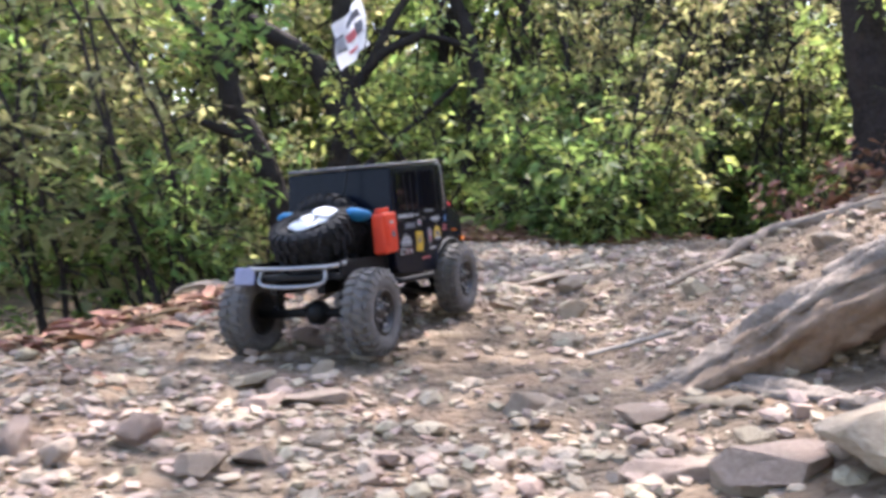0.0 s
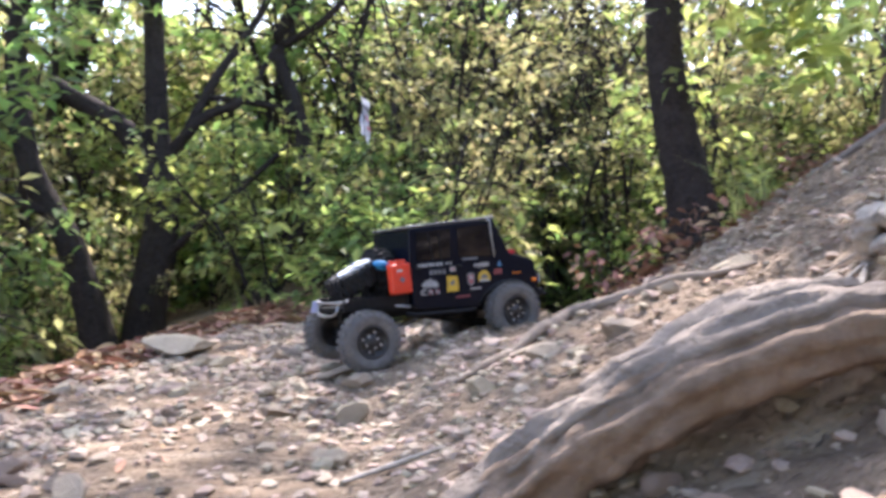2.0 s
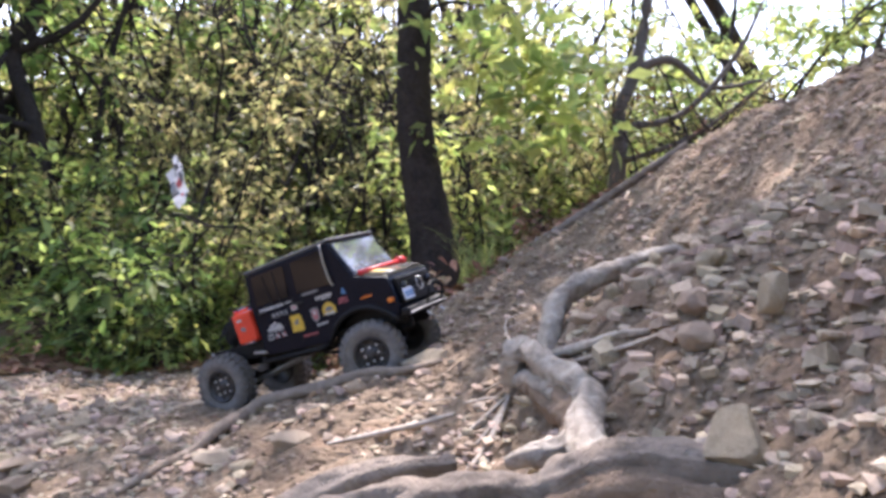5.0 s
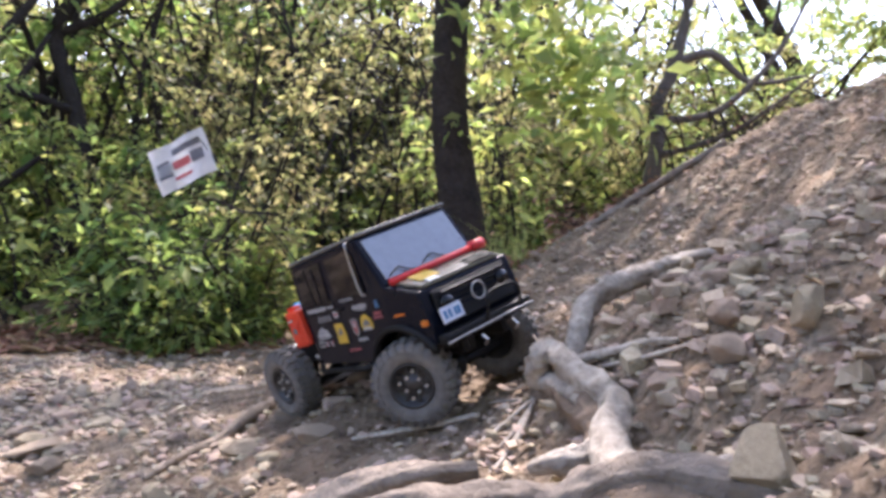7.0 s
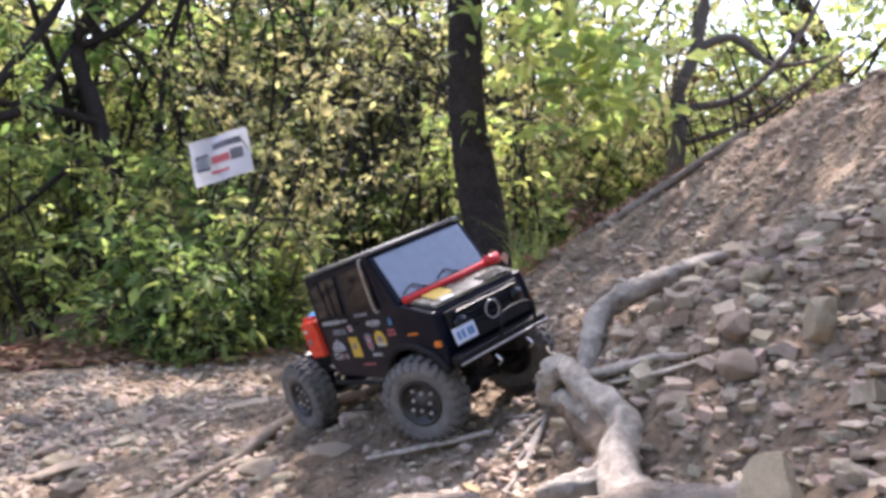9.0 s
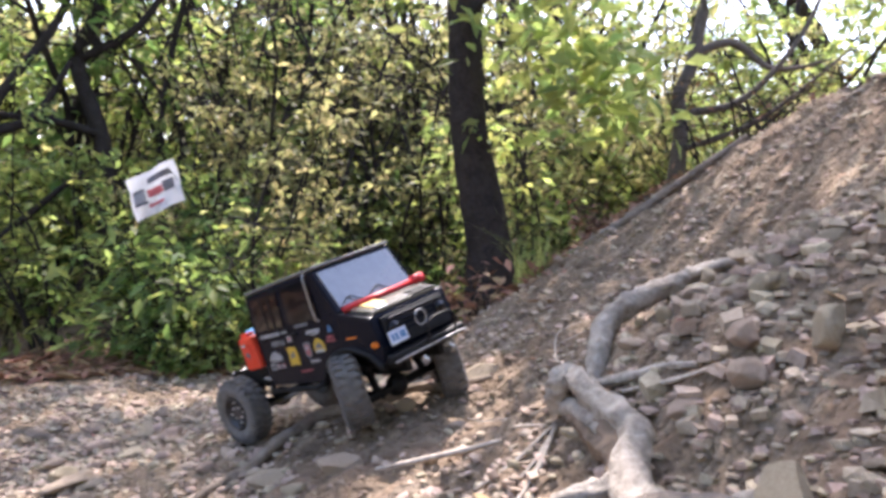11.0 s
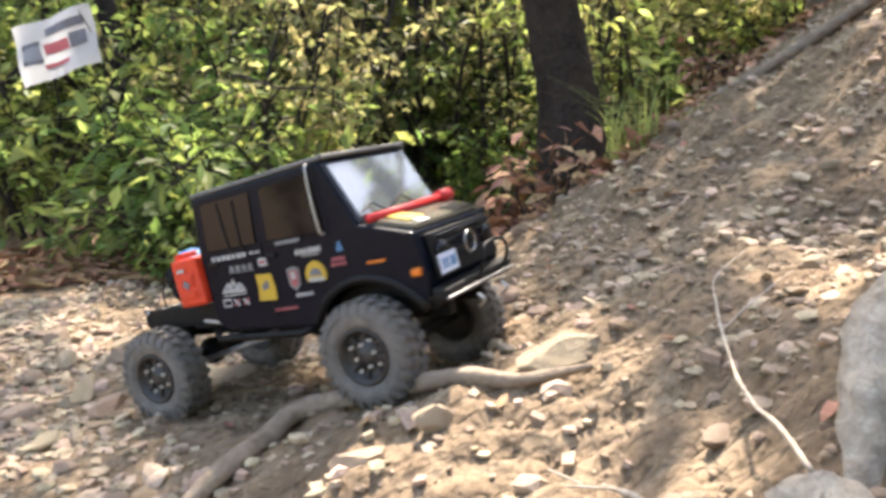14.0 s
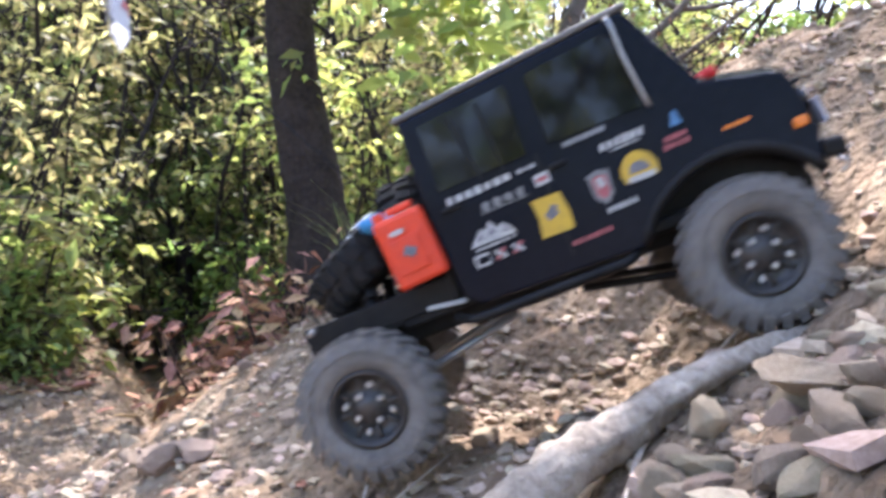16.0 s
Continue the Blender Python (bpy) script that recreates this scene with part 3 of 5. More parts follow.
root("tree_root", [(.895, 1.162, .305), (.890, 1.153, .340), (.905, 1.141, .350), (.893, 1.087, .342), (.892, 1.026, .334), (.891, .984, .320), (.857, .941, .302), (.824, .878, .288), (.812, .80, .290), (.828, .761, .285), (.87, .70, .285)],
     [.012, .017, .014, .014, .016, .017, .018, .022, .028, .026, .016], PALE_ROOT, "gnarled pale root with a hollow, worn bare", sides=22, rough=.34,
     extra=[([(.898, 1.161, .312), (.890, 1.101, .318), (.884, 1.035, .314), (.884, .995, .305)], [.009, .012, .012, .009]),
            ([(.858, .944, .298), (.828, .94, .280), (.803, .952, .274), (.788, .975, .262)], [.012, .014, .011, .007]),
            ([(.812, .815, .285), (.845, .876, .276), (.822, .925, .253), (.786, .974, .234), (.754, 1.04, .221), (.69, 1.092, .203), (.639, 1.186, .175)], [.016, .014, .011, .010, .009, .008, .004]),
            ([(.905, 1.135, .342), (.924, 1.115, .346), (.938, 1.058, .366), (.951, 1.01, .384), (.961, .974, .391)], [.005, .006, .006, .005, .003]),
            ([(.82, .79, .292), (.87, .80, .306), (.92, .79, .318)], [.018, .013, .006]),
            ([(.893, 1.15, .350), (.912, 1.125, .352), (.905, 1.09, .348), (.90, 1.05, .340)], [.006, .007, .006, .004])])

tagged(root("earth_bank", [(.905, 1.150, .316), (.897, 1.090, .310), (.890, 1.030, .303), (.882, .985, .293), (.856, .935, .276)], [.012, .021, .025, .025, .018], BANK, "crumbling brown earth held by the gnarled root", "earth bank", sides=24, rough=.35), kind="structure")


def laid(pts, lift):
    """Points along a path that rest on the highest ground beside them."""
    return [(x, y, max(float(ground_h(x + a, y + b)) for a, b in ((0, 0), (.012, 0), (-.012, 0), (0, .012), (0, -.012))) + lift) for x, y in pts]


def on_ground(pts, lift):
    return [(x, y, float(ground_base(x, y)) + lift) for x, y in pts]


root("tree_root", laid([(0.44, 1.55), (0.5, 1.595), (0.56, 1.63), (0.615, 1.66), (0.66, 1.707), (0.695, 1.737), (0.749, 1.713), (0.803, 1.675), (0.855, 1.613), (0.9, 1.56), (0.96, 1.525)], .006),
     [.004, .008, .010, .0115, .012, .0125, .012, .011, .0095, .007, .003], TRACK_ROOT, "long thin root lying across the track", sides=12, rough=.22)
root("tree_root", [(.948, 1.160, .290), (.958, 1.178, .322), (.970, 1.197, .352), (.985, 1.215, .378), (1.01, 1.235, .405), (1.049, 1.245, .424), (1.089, 1.255, .437), (1.131, 1.263, .447), (1.175, 1.27, .460), (1.222, 1.276, .472), (1.271, 1.28, .480), (1.322, 1.283, .486), (1.40, 1.283, .492)],
     [.011, .0125, .014, .0155, .017, .0175, .0165, .0145, .0125, .0105, .009, .008, .005], PALE_ROOT, "pale root arching over a heap of stones", sides=16, rough=.3)
root("fallen_branch", on_ground([(1.60, 2.35), (1.67, 2.27), (1.73, 2.20), (1.80, 2.10), (1.90, 2.02)], .014), [.005, .010, .012, .012, .010], ROOT, "bare brown branch lying along the ridge", "branch", sides=12, rough=.2)
root("twig", [(.925, 1.185, .345), (.932, 1.222, .353), (.945, 1.26, .347), (.956, 1.294, .349), (.985, 1.345, .340), (1.011, 1.398, .345), (1.04, 1.45, .348)] + on_ground([(1.09, 1.53), (1.17, 1.60)], .016),
     [.0019, .0018, .0017, .0016, .0015, .0014, .0012, .0010, .0006], TWIG, "pale crooked dry twig standing out of the slope", "twig", 7, .5, 5,
     extra=[([(1.011, 1.398, .345), (1.07, 1.44, .352), (1.13, 1.47, .365)], [.0010, .0008, .0005])])
root("twig", on_ground([(.87, 1.40), (.905, 1.35), (.905, 1.30), (.915, 1.25), (.93, 1.21)], .008), [.0007, .0011, .0013, .0016, .0018], TWIG, "thin dry twig lying on the slope", "twig", 7, .3)
root("twig", on_ground([(.70, 1.33), (.76, 1.30), (.81, 1.27), (.84, 1.22)], .010), [.002, .004, .004, .003], TWIG, "thin dry twig lying on the slope", "twig", 7, .3)
root("twig", on_ground([(.235, 1.19), (.30, 1.20), (.36, 1.20)], .006), [.003, .004, .002], TWIG, "short dry stick lying on the track", "twig", 7, .3)
root("twig", on_ground([(1.18, 1.31), (1.21, 1.35), (1.20, 1.38), (1.22, 1.41)], .01), [.001, .0016, .0016, .001], TWIG, "thin dry twig lying on the slope", "twig", 7, .3)
root("twig", on_ground([(0.767, 1.13), (0.819, 1.135), (0.882, 1.15)], .007), [0.0018, 0.003, 0.0018], TWIG, "thin dry rootlet lying on the slope", "twig", 7, .4)
root("twig", on_ground([(0.886, 1.309), (0.878, 1.204), (0.88, 1.14)], .007), [0.0012, 0.002, 0.0012], TWIG, "thin dry rootlet lying on the slope", "twig", 7, .4)
root("twig", on_ground([(0.81, 1.098), (0.839, 1.109), (0.876, 1.137)], .007), [0.0018, 0.003, 0.0018], TWIG, "thin dry rootlet lying on the slope", "twig", 7, .4)
root("twig", on_ground([(0.766, 1.047), (0.82, 1.082), (0.866, 1.126)], .007), [0.0024, 0.004, 0.0024], TWIG, "thin dry rootlet lying on the slope", "twig", 7, .4)
root("twig", on_ground([(1.385, 1.425), (1.423, 1.453), (1.447, 1.448), (1.449, 1.434)], .007), [0.0012, 0.002, 0.002, 0.0012], TWIG, "thin dry rootlet lying on the slope", "twig", 7, .4)
root("twig", on_ground([(1.449, 1.434), (1.416, 1.364), (1.401, 1.312)], .007), [0.0011, 0.0018, 0.0011], TWIG, "thin dry rootlet lying on the slope", "twig", 7, .4)
root("twig", on_ground([(1.095, 1.216), (1.137, 1.251), (1.164, 1.265)], .007), [0.0012, 0.002, 0.0012], TWIG, "thin dry rootlet lying on the slope", "twig", 7, .4)
root("twig", on_ground([(0.898, 1.375), (0.907, 1.329), (0.907, 1.295)], .007), [0.0011, 0.0018, 0.0011], TWIG, "thin dry rootlet lying on the slope", "twig", 7, .4)
root("twig", on_ground([(0.881, 1.311), (0.901, 1.289), (0.918, 1.272)], .007), [0.0009, 0.0015, 0.0009], TWIG, "thin dry rootlet lying on the slope", "twig", 7, .4)
root("twig", on_ground([(0.873, 1.423), (0.887, 1.388)], .007), [0.0009, 0.0009], TWIG, "thin dry rootlet lying on the slope", "twig", 7, .4)
root("twig", on_ground([(0.92, 1.128), (0.938, 0.993), (0.972, 0.942)], .007), [0.0018, 0.003, 0.0018], TWIG, "thin dry rootlet lying on the slope", "twig", 7, .4)


# ---- trees and shrubs ----
GREY_BARK = material("grey_bark", (0.16, 0.135, 0.115), 0.9, vary=(0.08, 0.066, 0.056), scale=18.0, detail=80.0, bump=0.01, spec=0.15)

def leaves_mesh(name, centres, dirs, sizes, mat, seed):
    """Folded leaves, two quads each, at the given places."""
    r = np.random.RandomState(seed)
    base = np.array([(0, 0, 0), (.45, .20, .05), (1.0, 0, -.10), (.45, -.20, .05), (.48, 0, -.02)])
    n = len(centres)
    verts = np.zeros((n * 5, 3))
    faces = []
    for i in range(n):
        d = Vector(dirs[i]).normalized()
        q = d.to_track_quat("X", "Z").to_matrix() @ Euler((r.uniform(-.9, .9), 0, 0)).to_matrix()
        verts[5 * i:5 * i + 5] = (base * sizes[i] * [1, r.uniform(.8, 1.35), 1]) @ np.array(q).T + centres[i]
        k = 5 * i
        faces += [(k, k + 1, k + 4), (k + 1, k + 2, k + 4), (k + 2, k + 3, k + 4), (k + 3, k, k + 4)]
    return raw_mesh(name, verts.tolist(), faces, mat, False)


def shrub(name, seed, height, spread_r, stems, leaves, leaf, mat, label, category="shrub", bare=.15, thick=.010, lean=.35):
    """Stems from one foot with side shoots, and leaves in sprays along the shoots."""
    r = random.Random(seed)
    top = new(name)
    bm = bmesh.new()
    tips = []
    for s in range(stems):
        a = r.uniform(0, 6.28)
        out = r.uniform(.25, 1.0) * spread_r
        p, pts, d = Vector((r.uniform(-.06, .06), r.uniform(-.06, .06), -.05)), [], Vector((math.cos(a) * lean * out / height, math.sin(a) * lean * out / height, 1)).normalized()
        hgt = height * r.uniform(.6, 1.05)
        steps = 9
        for k in range(steps + 1):
            pts.append(p.copy())
            d = (d + Vector((r.gauss(0, .16), r.gauss(0, .16), r.gauss(0, .05))) + Vector((math.cos(a), math.sin(a), 0)) * .06 * out).normalized()
            p = p + d * hgt / steps
        rad = thick * r.uniform(.6, 1.2)
        tube(bm, pts, [rad * (1 - .8 * k / steps) + .0012 for k in range(steps + 1)], 6, .1)
        for k in range(2, steps + 1):
            if k / steps < bare:
                continue
            for _ in range(2 if k < steps else 3):
                b = r.uniform(0, 6.28)
                e = Vector((math.cos(b), math.sin(b), r.uniform(-.25, .7))).normalized()
                ln = spread_r * r.uniform(.3, .8) * (1.1 - .4 * k / steps)
                q = [pts[k], pts[k] + e * ln * .5 + Vector((0, 0, .02)), pts[k] + e * ln - Vector((0, 0, ln * .12))]
                tube(bm, q, [rad * .35, rad * .25, .001], 4, 0, False)
                tips.append(q)
    part("stem", bm, BARK, top, "thin dark stems")
    c, d, z = [], [], []
    for i in range(leaves):
        q = r.choice(tips)
        t = r.uniform(.15, 1.08)
        p = q[0].lerp(q[2], t) + Vector((r.gauss(0, .022), r.gauss(0, .022), r.gauss(0, .022)))
        axis = (q[2] - q[0]).normalized()
        c.append(p)
        d.append(axis * .5 + Vector((r.gauss(0, .5), r.gauss(0, .5), r.gauss(-.25, .35))))
        z.append(leaf * r.uniform(.55, 1.25))
    lv = new("foliage", leaves_mesh("foliage", [p[:] for p in c], d, z, mat, seed))
    lv.parent = top
    return tagged(top, label, category, "understorey")


def set_down(ob, x, y, scale=1.0, turn=0.0, lift=0.0):
    return Matrix.LocRotScale((x, y, float(ground_base(x, y)) - .03 + lift), Euler((0, 0, turn)), (scale, scale, scale))


SHRUBS = [shrub("shrub", 11, 1.0, .42, 6, 1000, .060, LEAF, "green leafy shrub at the edge of the track"),
          shrub("shrub", 12, 1.5, .5, 6, 1200, .062, LEAF_LIGHT, "light green sunlit shrub behind the track", bare=.1),
          shrub("shrub", 13, .8, .52, 7, 620, .085, LEAF, "low green bush at the edge of the track", bare=.0, lean=.9),
          shrub("shrub", 14, 1.9, .5, 5, 1100, .065, LEAF_DRY, "tall yellowing shrub with thin dark stems", bare=.2),
          shrub("shrub", 15, .65, .46, 7, 560, .080, LEAF_LIGHT, "low light green bush among dead leaves", bare=.0, lean=.9)]
SAPLINGS = [shrub("sapling", 21, 3.6, .9, 4, 2200, .085, LEAF_LIGHT, "slender sapling with light green leaves", "tree", .25, .022, .3),
            shrub("sapling", 22, 4.4, 1.0, 4, 2400, .090, LEAF, "slender sapling with green leaves", "tree", .3, .026, .3),
            shrub("sapling", 23, 3.0, .8, 5, 2000, .080, LEAF_DRY, "slender sapling with yellowing leaves", "tree", .2, .018, .35)]


def plant(kinds, i, x, y, s, used):
    k = i % len(kinds)
    m = set_down(None, x, y, s, random.uniform(0, 6.28))
    if k not in used:
        used.add(k)
        kinds[k].matrix_basis = m
        return
    made = copy_thing(kinds[k], m)
    made.matrix_basis = m


used_a, used_b = set(), set()
rp = random.Random(77)
spots = []
# hedge along the falling left edge, at the back of the track and behind the ridge
for i in range(30):
    y = rp.uniform(2.75, 4.6)
    spots.append((-1.0 + .28 * (y - 1.45) - abs(rp.gauss(0, .5)), y, rp.uniform(.75, 1.1), (0, 3)))
for i in range(22):
    x = rp.uniform(-.3, .95)
    spots.append((x, 3.15 + .12 * x + abs(rp.gauss(0, .5)), rp.uniform(.5, .95)))
for i in range(13):
    x = rp.uniform(-.1, .85)
    spots.append((x, 3.0 + .1 * x + abs(rp.gauss(0, .16)), rp.uniform(.35, .62), (2, 4)))
for i in range(20):
    x = rp.uniform(.95, 3.2)
    spots.append((x, 3.7 + .12 * x + abs(rp.gauss(0, .6)), rp.uniform(.5, .9), (3, 0)))
for i in range(26):
    x = rp.uniform(1.9, 4.6)
    spots.append((x, 2.95 + .55 * (x - 1.7) + abs(rp.gauss(0, .6)), rp.uniform(.6, 1.0), (1, 3) if i % 3 else (1, 4)))
for i in range(30):
    x = rp.uniform(.75, 3.6)
    spots.append((x, rp.uniform(4.9, 6.8), rp.uniform(.75, 1.25), (1, 3) if i % 3 else (1, 1)))
for i in range(60):
    spots.append((rp.uniform(-4.5, 6.0), rp.uniform(4.6, 7.5), rp.uniform(.9, 1.5)))
i = 0
for x, y, s, *only in spots:
    if math.hypot(x - .3, y - 1.0) < 1.15 or (abs(x - 1.58) < .25 and 2.2 < y < 3.1):
        continue
    if 2.6 < y < 4.45 and min(abs(x - (.20 - .166 * (y - .236))), abs(x - (.45 - .24 * (y - .49))), abs(x - (.20 - .235 * (y - .236)))) < .26:
        continue
    if (2.0 < x < 3.0 and y < 3.55) or (2.6 < y < 4.5 and abs(x - (.416 - .049 * (y - .247))) < .17):
        continue
    if 2.4 < y < 4.5 and (abs(x - (.17 - .162 * (y - .235))) < .34 or abs(x - (.17 - .29 * (y - .235))) < .2 or abs(x - (.39 - .045 * (y - .245))) < .16):
        s *= .42
    plant(SHRUBS, only[0][i % 2] if only else i, x, y, s, used_a)
    i += 1
far = []
for k in range(84):
    a = rp.uniform(-62, 62)
    d = 4.8 + 6.5 * rp.random() ** .8
    far.append((.4 + d * math.sin(radians(a + 12)), .4 + d * math.cos(radians(a + 12)), rp.uniform(.75, 1.15)))
for k in range(14):
    a = rp.uniform(-48, 2)
    d = rp.uniform(5.5, 9.5)
    far.append((.4 + d * math.sin(radians(a + 12)), .4 + d * math.cos(radians(a + 12)), rp.uniform(.9, 1.2)))
for k in range(14):
    a = rp.uniform(-8, 14)
    d = rp.uniform(5.2, 8.5)
    far.append((.4 + d * math.sin(radians(a + 12)), .4 + d * math.cos(radians(a + 12)), rp.uniform(.9, 1.2)))
# unseen saplings behind the camera, added for shade and reflections
for k in range(18):
    a = rp.uniform(85, 275)
    d = rp.uniform(2.4, 7.0)
    far.append((.4 + d * math.sin(radians(a)), .4 + d * math.cos(radians(a)), rp.uniform(.8, 1.2)))
for k in range(12):
    far.append((rp.uniform(-2.8, -.4), rp.uniform(5.4, 8.2), rp.uniform(.9, 1.15)))
i = 0
for x, y, s in far:
    if x > 1.0 and y < 2.6 + .55 * (x - 1.7) and y > -.5:
        continue
    if 5 < math.degrees(math.atan2(x - .4, y - .4)) < 42 and y > 5.8:
        s *= .88
    plant(SAPLINGS, i, x, y, s, used_b)
    i += 1


def tree(name, trunk, radii, limbs, label, crown=None, sides=16, bark=None):
    """A trunk with its limbs; crown: centre, radii, number of leaves, leaf size, material."""
    top = new(name)
    top.matrix_basis = Matrix.Translation(trunk[0])
    o = Vector(trunk[0])
    bm = bmesh.new()
    p = smooth_path([Vector(q) - o for q in trunk], 6)
    tube(bm, p, lerp_list(radii, len(p)), sides, .12)
    part("trunk", bm, bark or BARK, top, smooth=True)
    for pts, rr in limbs:
        bm = bmesh.new()
        q = smooth_path([Vector(v) - o for v in pts], 5)
        tube(bm, q, lerp_list(rr, len(q)), 8, .15)
        part("limb", bm, bark or BARK, top, smooth=True)
    for c, rad, n, size, mat, seed in crown or ():
        r = random.Random(seed)
        clumps = [Vector((r.gauss(0, .5) * rad[0], r.gauss(0, .5) * rad[1], r.gauss(0, .5) * rad[2])) for _ in range(max(6, n // 60))]
        cs, ds, zs = [], [], []
        for _ in range(n):
            k = r.choice(clumps)
            cs.append((Vector(c) - o + k + Vector((r.gauss(0, .13), r.gauss(0, .13), r.gauss(0, .07))))[:])
            ds.append(Vector((r.gauss(0, 1), r.gauss(0, 1), r.gauss(-.3, .4))))
            zs.append(size * r.uniform(.6, 1.25))
        ob = new("crown", leaves_mesh("crown", cs, ds, zs, mat, seed))
        ob.parent = top
    return tagged(top, label, "tree", "trees beside the track")


tree("tree", [(1.68, 3.0, -.25), (1.63, 3.02, .10), (1.605, 3.035, .294), (1.588, 3.043, .461), (1.558, 3.057, .65), (1.523, 3.073, .90), (1.516, 3.078, 1.17), (1.51, 3.08, 1.5), (1.50, 3.15, 2.2), (1.58, 3.25, 3.2), (1.5, 3.3, 4.4)],
     [.14, .118, .100, .086, .075, .066, .063, .062, .058, .05, .03],
     [([(1.52, 3.1, 1.9), (1.8, 3.0, 2.3), (2.3, 2.9, 2.6)], [.03, .022, .01]), ([(1.55, 3.2, 2.7), (1.2, 3.1, 3.2), (.8, 2.9, 3.6)], [.03, .02, .01]),
      ([(1.516, 3.06, 1.25), (1.57, 2.95, 1.32), (1.72, 2.85, 1.30)], [.012, .008, .003])],
     "dark-barked tree trunk leaning behind the ridge",
     [((1.5, 3.2, 3.9), (1.4, 1.2, .6), 900, .10, LEAF, 41), ((1.84, 2.82, 1.05), (.30, .20, .24), 430, .095, LEAF_LIGHT, 42), ((1.75, 2.75, 1.35), (.4, .2, .12), 160, .09, LEAF_LIGHT, 46), ((1.50, 2.97, 1.12), (.1, .08, .1), 26, .085, LEAF_LIGHT, 47)])
tree("tree", [(-.58, 4.35, -.3), (-.558, 4.353, -.076), (-.49, 4.356, .279), (-.447, 4.359, .552), (-.472, 4.37, .773), (-.475, 4.38, 1.05), (-.474, 4.39, 1.46), (-.48, 4.4, 2.2), (-.3, 4.5, 3.4)],
     [.12, .10, .085, .075, .062, .05, .046, .04, .02],
     [([(-.47, 4.33, .52), (-.596, 4.338, .826), (-.78, 4.366, .968), (-.95, 4.39, 1.08)], [.06, .055, .05, .04]), ([(-.45, 4.35, .7), (-.25, 4.3, .9), (-.05, 4.3, 1.0), (.1, 4.3, 1.25)], [.03, .026, .02, .012]),
      ([(-.46, 4.35, .6), (-.2, 4.4, 1.1), (.05, 4.5, 1.5), (.2, 4.5, 2.0)], [.03, .022, .018, .01]), ([(-.5, 4.35, .2), (-.2, 4.2, .45), (.15, 4.1, .75)], [.025, .02, .01])],
     "dark forked tree with crooked limbs", [((-.3, 4.3, 3.5), (1.5, 1.3, .7), 800, .10, LEAF, 43), ((-.6, 4.0, 1.5), (.7, .4, .35), 420, .085, LEAF, 48)])
tree("tree", [(-.70, 4.17, -.4), (-.731, 4.172, -.127), (-.844, 4.202, .321), (-1.012, 4.236, .692), (-1.059, 4.258, 1.163), (-1.004, 4.265, 1.58), (-1.0, 4.3, 2.6)], [.09, .08, .06, .052, .048, .045, .03],
     [([(-1.03, 4.24, .8), (-1.25, 4.2, 1.1), (-1.5, 4.1, 1.5)], [.03, .022, .012]), ([(-.9, 4.22, .45), (-1.2, 4.0, .6), (-1.5, 3.8, .9)], [.025, .02, .01])], "dark crooked tree trunk among leaves",
     [((-1.4, 3.7, 2.6), (1.0, 1.0, .6), 500, .095, LEAF, 44), ((-1.2, 3.6, 1.0), (.6, .5, .4), 520, .08, LEAF, 49)])
tree("tree", [(-.10, 4.72, -.35), (-.064, 4.711, -.134), (.069, 4.667, .119), (.19, 4.63, .372), (.232, 4.625, .704), (.186, 4.655, 1.0), (.10, 4.70, 1.33), (.219, 4.67, 1.66), (.3, 4.7, 2.6)], [.07, .06, .05, .046, .043, .04, .036, .034, .02],
     [([(.2, 4.65, .95), (.0, 4.5, 1.0), (-.3, 4.4, 1.02)], [.025, .02, .012]), ([(.11, 4.7, 1.33), (.4, 4.6, 1.5), (.65, 4.5, 1.9)], [.024, .018, .01])], "crooked dark tree trunk at the back of the clearing")
tree("tree", [(2.13, 5.78, -.3), (2.09, 5.793, -.035), (2.007, 5.84, .319), (1.81, 5.936, .748), (1.782, 5.961, 1.1), (1.826, 5.961, 1.55), (1.772, 6.0, 2.2), (1.9, 6.0, 3.2)], [.05, .045, .04, .036, .034, .032, .03, .02],
     [([(1.79, 5.95, .95), (2.0, 5.9, 1.4), (2.1, 5.9, 2.0)], [.022, .018, .01]), ([(1.9, 5.9, .55), (1.6, 5.8, .9), (1.45, 5.8, 1.5), (1.5, 5.8, 2.2)], [.025, .022, .02, .012])], "thin forked dark tree at the back")
tree("tree", [(2.34, 3.05, .2), (2.38, 3.05, .5), (2.407, 3.054, .681), (2.429, 3.052, .866), (2.429, 3.059, 1.027), (2.489, 3.041, 1.191), (2.55, 3.05, 1.6), (2.5, 3.1, 2.3)], [.046, .04, .034, .03, .028, .026, .02, .012],
     [([(2.48, 3.04, 1.18), (2.627, 2.987, 1.23), (2.78, 2.922, 1.12), (2.95, 2.8, 1.15)], [.022, .018, .012, .005]), ([(2.43, 3.05, .95), (2.65, 2.95, 1.0), (2.85, 2.85, 1.25), (3.0, 2.8, 1.6)], [.018, .014, .01, .004]),
      ([(2.42, 3.05, .8), (2.6, 2.8, .9), (2.85, 2.6, 1.15)], [.014, .01, .004]), ([(2.55, 3.05, 1.6), (2.85, 2.9, 1.55), (3.2, 2.7, 1.75)], [.014, .01, .004])], "small bare crooked tree on the ridge",
     [((2.45, 2.95, 1.75), (.4, .3, .22), 260, .06, LEAF, 45)], bark=GREY_BARK)
